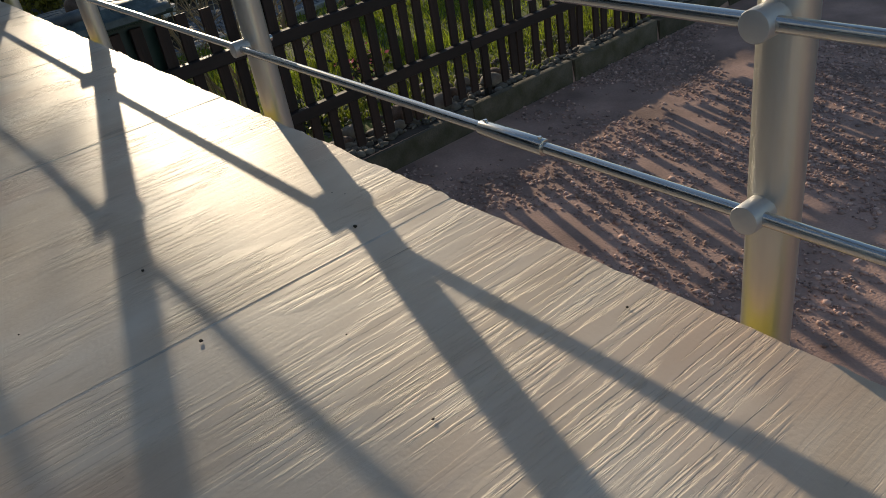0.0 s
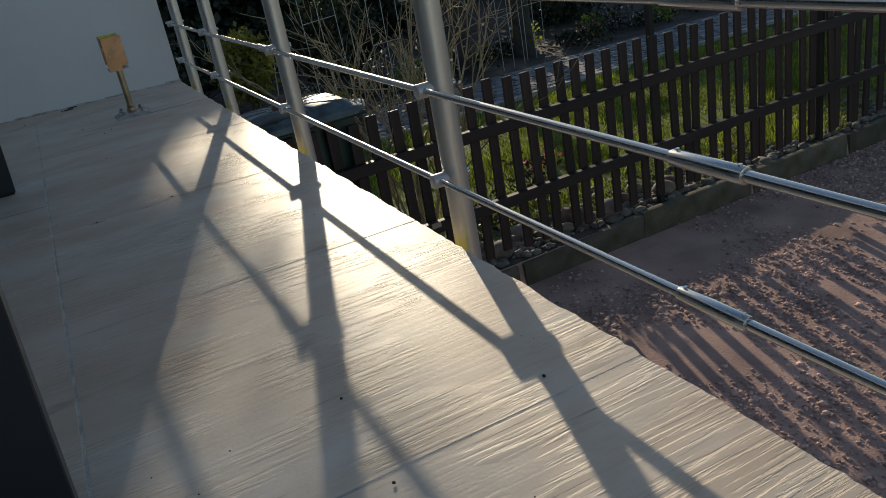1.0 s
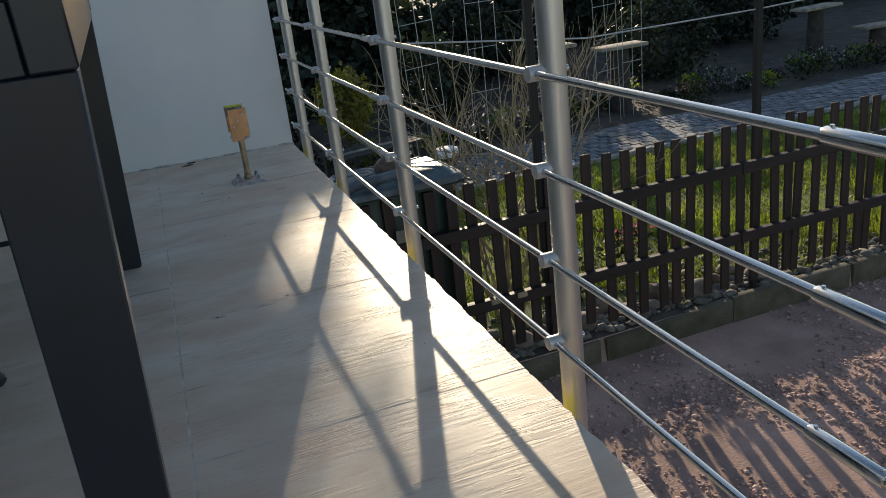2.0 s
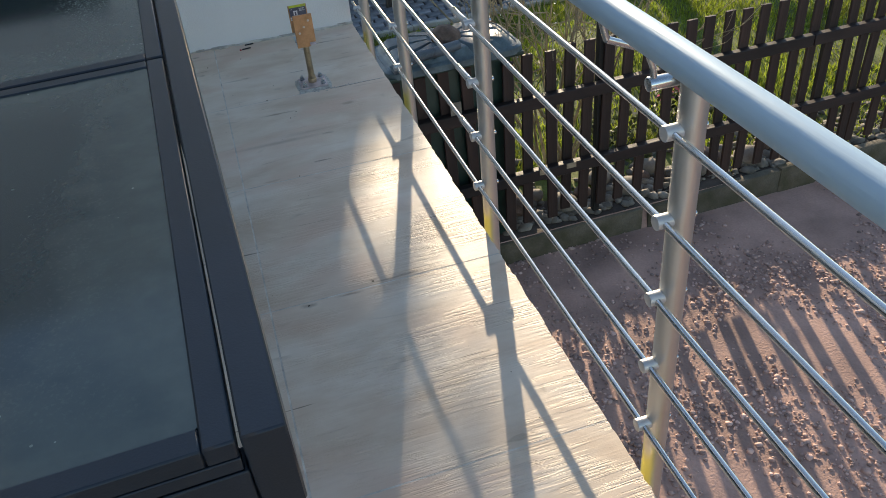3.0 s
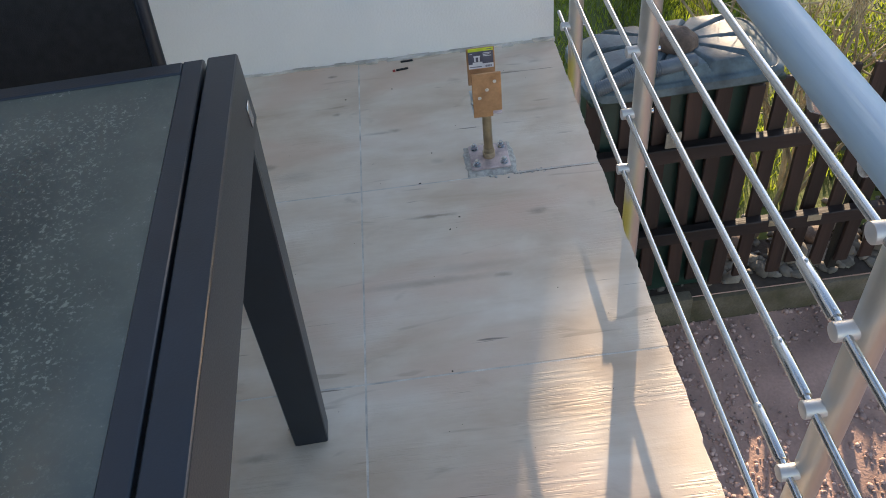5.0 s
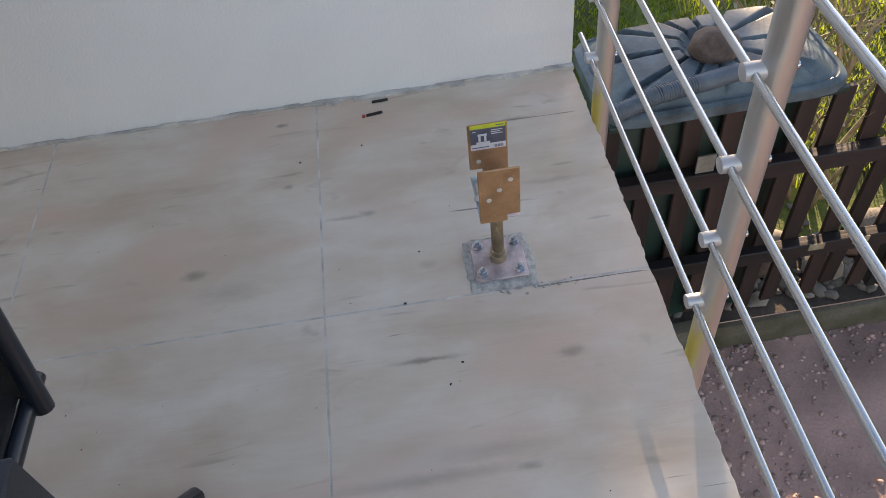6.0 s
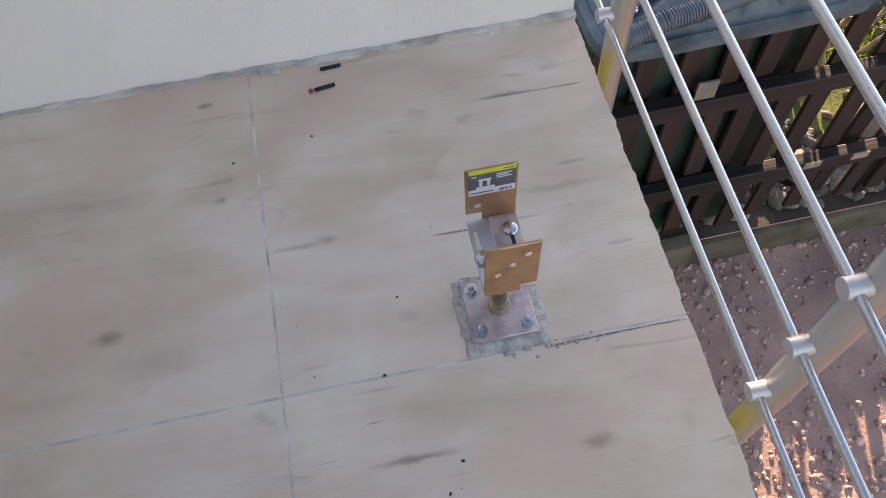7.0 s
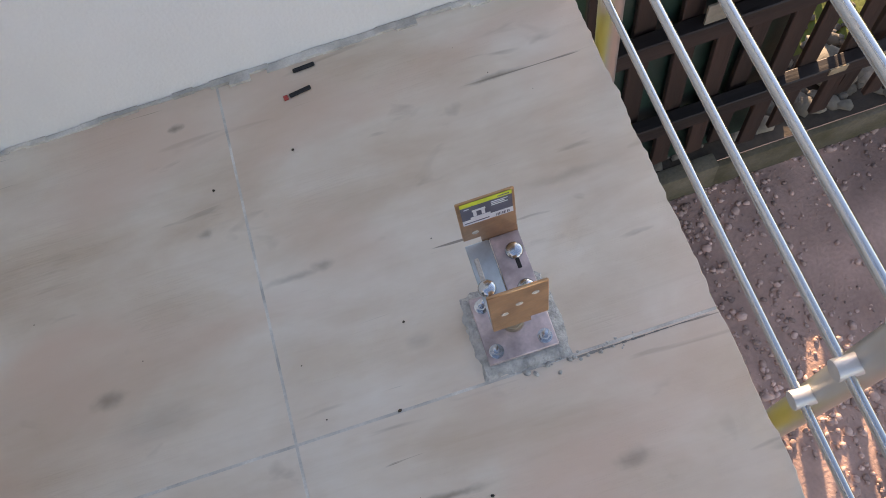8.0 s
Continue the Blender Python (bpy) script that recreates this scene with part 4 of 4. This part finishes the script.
# clipped hedge at the end of the garden
rng = np.random.default_rng(51)
hx0, hx1, hy, htop = -7.0, 26.0, 16.2, -0.30
n = 26000
side = rng.random(n)
hx = rng.uniform(hx0, hx1, n)
hz = LAWN + (htop - LAWN) * rng.uniform(0, 1, n)
hyv = hy - 0.05 - rng.uniform(0, 0.28, n)
topf = side < 0.25
hz = np.where(topf, htop + rng.uniform(-0.12, 0.22, n), hz)
hyv = np.where(topf, hy + rng.uniform(-0.3, 0.9, n), hyv)
bump = np.array([noise.noise((x * 0.9, z * 1.3, 0)) for x, z in zip(hx, hz)])
hedge = thing("hedge", "long dark garden hedge closing off the garden", "hedge", m=pose(0, 0, 0))
ob = new("leaves", many("leaves", leaves(rng, np.stack([hx, hyv - 0.3 * bump, hz + 0.25 * bump], -1), rng.uniform(0.10, 0.22, n)), [(0, 1, 2, 3)], HEDGE))
ob.parent = hedge
tagged(ob, kind="stuff")
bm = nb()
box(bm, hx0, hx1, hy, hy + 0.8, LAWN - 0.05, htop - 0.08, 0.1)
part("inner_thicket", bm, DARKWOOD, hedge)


def build_house():
    house = thing("neighbour_house", "white rendered neighbouring house beyond the hedge", "house", m=pose(11.75, 24.0, LAWN, 0, 0, -16.5))
    part("wall", box(nb(), 0, 12, 0, 8, 0, 5.2), PLASTER, house)
    bm = nb()
    vs = [bm.verts.new(p) for p in ((-0.5, -0.6, 5.1), (12.5, -0.6, 5.1), (12.5, 8.6, 5.1), (-0.5, 8.6, 5.1), (-0.5, 4, 8.0), (12.5, 4, 8.0))]
    for f in ((0, 1, 5, 4), (2, 3, 4, 5), (0, 4, 3), (1, 2, 5), (3, 2, 1, 0)):
        bm.faces.new([vs[i] for i in f])
    part("roof", bm, ROCK, house, "brown tiled roof", soft=False)
    for x in (1.6, 5.0, 8.6):
        for z in (1.0, 3.4):
            w = part("window", box(nb(), x, x + 1.3, -0.03, 0.02, z, z + 1.3, 0.01), PALEWOOD, house)
            part("pane", box(nb(), x + 0.08, x + 1.22, -0.036, -0.031, z + 0.08, z + 1.22), WINDOW_GLASS, w)


build_house()


def build_bird_table(x, y, top, wide, label, tilt=0.0):
    ob = thing("bird_table", label, "bird table", "bird tables in the garden", pose(x, y, LAWN, 0, 0, tilt))
    rng = np.random.default_rng(int(x * 100))
    bm = nb()
    h = top - LAWN
    tube(bm, (0, 0, -0.05), (0, 0, h), 0.15, 0.12, seg=14)
    for v in bm.verts:
        v.co.x += 0.02 * noise.noise(v.co * 6)
    part("stump", bm, DARKWOOD, ob, "dark weathered stump")
    bm = nb()
    box(bm, -wide / 2, wide / 2, -0.17, 0.17, h, h + 0.045, 0.008)
    part("slab", bm, PALEWOOD, ob, "pale weathered board")
    return ob


build_bird_table(5.46, 8.6, -0.75, 0.72, "pale board on a dark tree stump")
build_bird_table(4.46, 8.5, -0.60, 0.42, "small round-edged board on a stump")
build_bird_table(9.7, 9.5, -0.80, 0.85, "weathered board on a stump with small pots", 8)
build_bird_table(10.5, 9.0, -1.17, 0.75, "low weathered board on a stump", -6)


def build_trellis(x, y, w, top, rungs, lean):
    ob = thing("wire_trellis", "tall pale wire plant trellis standing in the bed", "trellis", "wire trellises in the bed", pose(x, y, LAWN, 0, lean, 14))
    h = top - LAWN
    for s in (0, 0.5, 1):
        bm = nb()
        tube(bm, (s * w, 0, -0.05), (s * w, 0, h), 0.0038, seg=6)
        part("upright", bm, WIRE, ob)
    for i in range(rungs):
        z = h * (0.35 + 0.62 * i / (rungs - 1))
        bm = nb()
        tube(bm, (0, 0, z), (w, 0, z), 0.0034, seg=6)
        part("rung", bm, WIRE, ob)


build_trellis(2.0, 7.15, 0.42, 0.60, 4, -2)
build_trellis(2.75, 7.35, 0.40, 0.75, 4, 1)
build_trellis(3.55, 7.5, 0.36, 0.70, 3, 0)
build_trellis(4.75, 8.0, 0.40, 0.35, 4, -1)
build_trellis(5.25, 8.2, 0.36, 0.45, 4, 1)

bm = nb()
pts = [(0.70, 0.330), (1.75, 0.208), (2.93, 0.212), (3.7, 0.235), (8.0, 0.42)]
for (xa, za), (xb, zb) in zip(pts, pts[1:]):
    tube(bm, (xa, 2.905 + 0.01 * xa, za), (xb, 2.905 + 0.01 * xb, zb), 0.0045, seg=8)
solid("washing_line", bm, WIRE, "thin pale washing line strung along the fence posts", "line")


def build_bench():
    ob = thing("garden_bench", "low grey slatted garden bench on the cobbles", "bench", m=pose(1.55, 7.45, LAWN, 0, 0, 16))
    for i in range(5):
        part("slat", box(nb(), -0.55, 0.55, -0.24 + i * 0.10, -0.16 + i * 0.10, 0.40, 0.425, 0.004), PALEWOOD if i == 2 else DARKWOOD, ob)
    for x in (-0.5, 0.44):
        for y in (-0.22, 0.18):
            part("leg", box(nb(), x, x + 0.06, y, y + 0.06, 0.0, 0.40, 0.004), DARKWOOD, ob)


build_bench()

bm = nb()
tube(bm, (0, 0, 0), (0, 0, 0.34), 0.075, 0.085, seg=20)
lamp = thing("garden_bollard", "small pale round-topped garden bollard beside the cobbles", "bollard", m=pose(2.16, 6.70, LAWN))
part("column", bm, DARKWOOD, lamp)
bm = nb()
tube(bm, (0, 0, 0.34), (0, 0, 0.43), 0.13, 0.125, seg=24, bevel=0.02)
part("cap", bm, PLASTER, lamp, "white round cap")

# low plants, flowers in the beds
rng = np.random.default_rng(61)


def build_clump(x, y, r, h, material, label, count, size, seed, flowers=None):
    rng = np.random.default_rng(seed)
    ob = thing("flower_clump", label, "plant", "clumps in the beds", pose(x, y, LAWN))
    p = np.stack([rng.normal(0, r * 0.5, count), rng.normal(0, r * 0.5, count), rng.uniform(0, h, count)], -1)
    a = new("foliage", many("foliage", leaves(rng, p, rng.uniform(0.6, 1.3, count) * size, 0.6), [(0, 1, 2, 3)], material))
    a.parent = ob
    tagged(a, kind="stuff")
    if flowers:
        k = 60
        p = np.stack([rng.normal(0, r * 0.5, k), rng.normal(0, r * 0.5, k), rng.uniform(h * 0.6, h * 1.1, k)], -1)
        a = new("blossom", many("blossom", leaves(rng, p, rng.uniform(0.02, 0.05, k)), [(0, 1, 2, 3)], flowers))
        a.parent = ob
        tagged(a, kind="stuff")


for i in range(30):
    x = 0.6 + i * 0.34 + rng.normal(0, 0.08)
    y = 7.9 + rng.uniform(0, 0.9) + 0.03 * x
    f = (BLOSSOM, None, PINK, None, BLOSSOM)[i % 5]
    build_clump(x, y, rng.uniform(0.18, 0.36), rng.uniform(0.10, 0.34), HEDGE if i % 3 else GRASS, "low green bed plant with white flowers" if f is BLOSSOM else ("low bed plant with pink flowers" if f else "low green bed plant"), 260, 0.06, 200 + i, f)
build_clump(2.45, 3.75, 0.20, 0.30, HEDGE, "low bed plant with pink flowers", 200, 0.05, 300, PINK)
build_clump(1.9, 3.55, 0.25, 0.18, HEDGE, "low green bed plant", 220, 0.05, 301)

# field stones behind the fence
for i in range(16):
    bm = nb()
    x = 0.95 + i * 0.15 + rng.normal(0, 0.03)
    s = rng.uniform(0.05, 0.10)
    bmesh.ops.create_icosphere(bm, subdivisions=2, radius=s)
    for v in bm.verts:
        v.co *= 1 + 0.25 * noise.noise(v.co * 12 + Vector((i, 0, 0)))
        v.co.z *= 0.7
        v.co += Vector((x, fence_y(x) + 0.30 + rng.normal(0, 0.0) + 0.10 * math.sin(i * 2.1), LAWN + 0.5 * s))
    tagged(solid("field_stone", bm, ROCK if i % 3 == 0 else PEBBLE, "rounded field stone in the bed behind the fence", "stone"), group="stones behind the fence")

# pale edging between lawn and path
edging = tagged(new("lawn_edging"), "pale stone edging along the lawn", "edging", kind="structure")
for i in range(11):
    bm = nb()
    box(bm, 0.3 + i * 0.9, 1.195 + i * 0.9, 6.40 + 0.006 * i, 6.46 + 0.006 * i, LAWN - 0.1, LAWN + 0.045, 0.008)
    part("edging_stone", bm, EDGING, edging)

# cobbled path
path = tagged(new("path", mesh_of("path", box(nb(), -0.6, 10.5, 6.48, 7.78, LAWN - 0.08, LAWN + 0.006), SOIL)), "path of blue-grey cobbles in the garden", "path", kind="structure")
rng = np.random.default_rng(71)
stones = []
for k in range(4):
    bm = nb()
    box(bm, -0.068, 0.068, -0.055, 0.055, -0.02, 0.028, 0.014)
    for v in bm.verts:
        v.co.x *= 1 + 0.10 * noise.noise((v.co.x * 20, v.co.y * 20, k))
        v.co.y *= 1 + 0.12 * noise.noise((v.co.y * 20, k, v.co.x * 20))
    stones.append(mesh_of("cobble", bm, COBBLE))
far = nb()
count = 0
for j in range(10):
    for i in range(75):
        x, y = -0.5 + i * 0.148 + (j % 2) * 0.07 + rng.normal(0, 0.006), 6.55 + j * 0.124 + rng.normal(0, 0.005)
        if x < 4.4 and count < 300:
            shared("cobble", stones[(i * 3 + j) % 4], path, pose(x, y, LAWN + rng.normal(0, 0.003), 0, 0, rng.normal(0, 4)))
            count += 1
        else:
            box(far, x - 0.066, x + 0.066, y - 0.054, y + 0.054, LAWN - 0.01, LAWN + 0.026 + rng.normal(0, 0.003))
part("cobbles", far, COBBLE_FAR, path, soft=False)["kind"] = "stuff"


# ---- tiles of the balcony, last ----
JOINTS_Y = (-4.2, -3.62, -3.0, -2.41, -1.80, -1.185, -0.510, 0.115, 0.731, 1.350, 1.953, WALL_Y - 0.002)
JOINTS_X = (HOUSE_X, -1.83, -1.220, -0.610, 0.0)


def build_tiles():
    for i, (x0, x1) in enumerate(zip(JOINTS_X, JOINTS_X[1:])):
        for y0, y1 in zip(JOINTS_Y, JOINTS_Y[1:]):
            bm = nb()
            box(bm, x0 + 0.0012, x1 - 0.0012 * (x1 < 0), y0 + 0.0012, y1 - 0.0012, -0.022, 0.0, 0.0012)
            if x1 == 0.0:
                # the outer edge is cut and chipped
                bmesh.ops.subdivide_edges(bm, edges=[e for e in bm.edges if all(v.co.x > -0.004 for v in e.verts) and abs(e.verts[0].co.y - e.verts[1].co.y) > 0.1], cuts=60)
                for v in bm.verts:
                    if v.co.x > -0.004:
                        v.co.x += 0.0035 * noise.noise((v.co.y * 60, 3, 0)) + 0.004 * noise.noise((v.co.y * 14, 7, 0)) - 0.001
            part("tile", bm, TILE, floor, soft=False)


build_tiles()
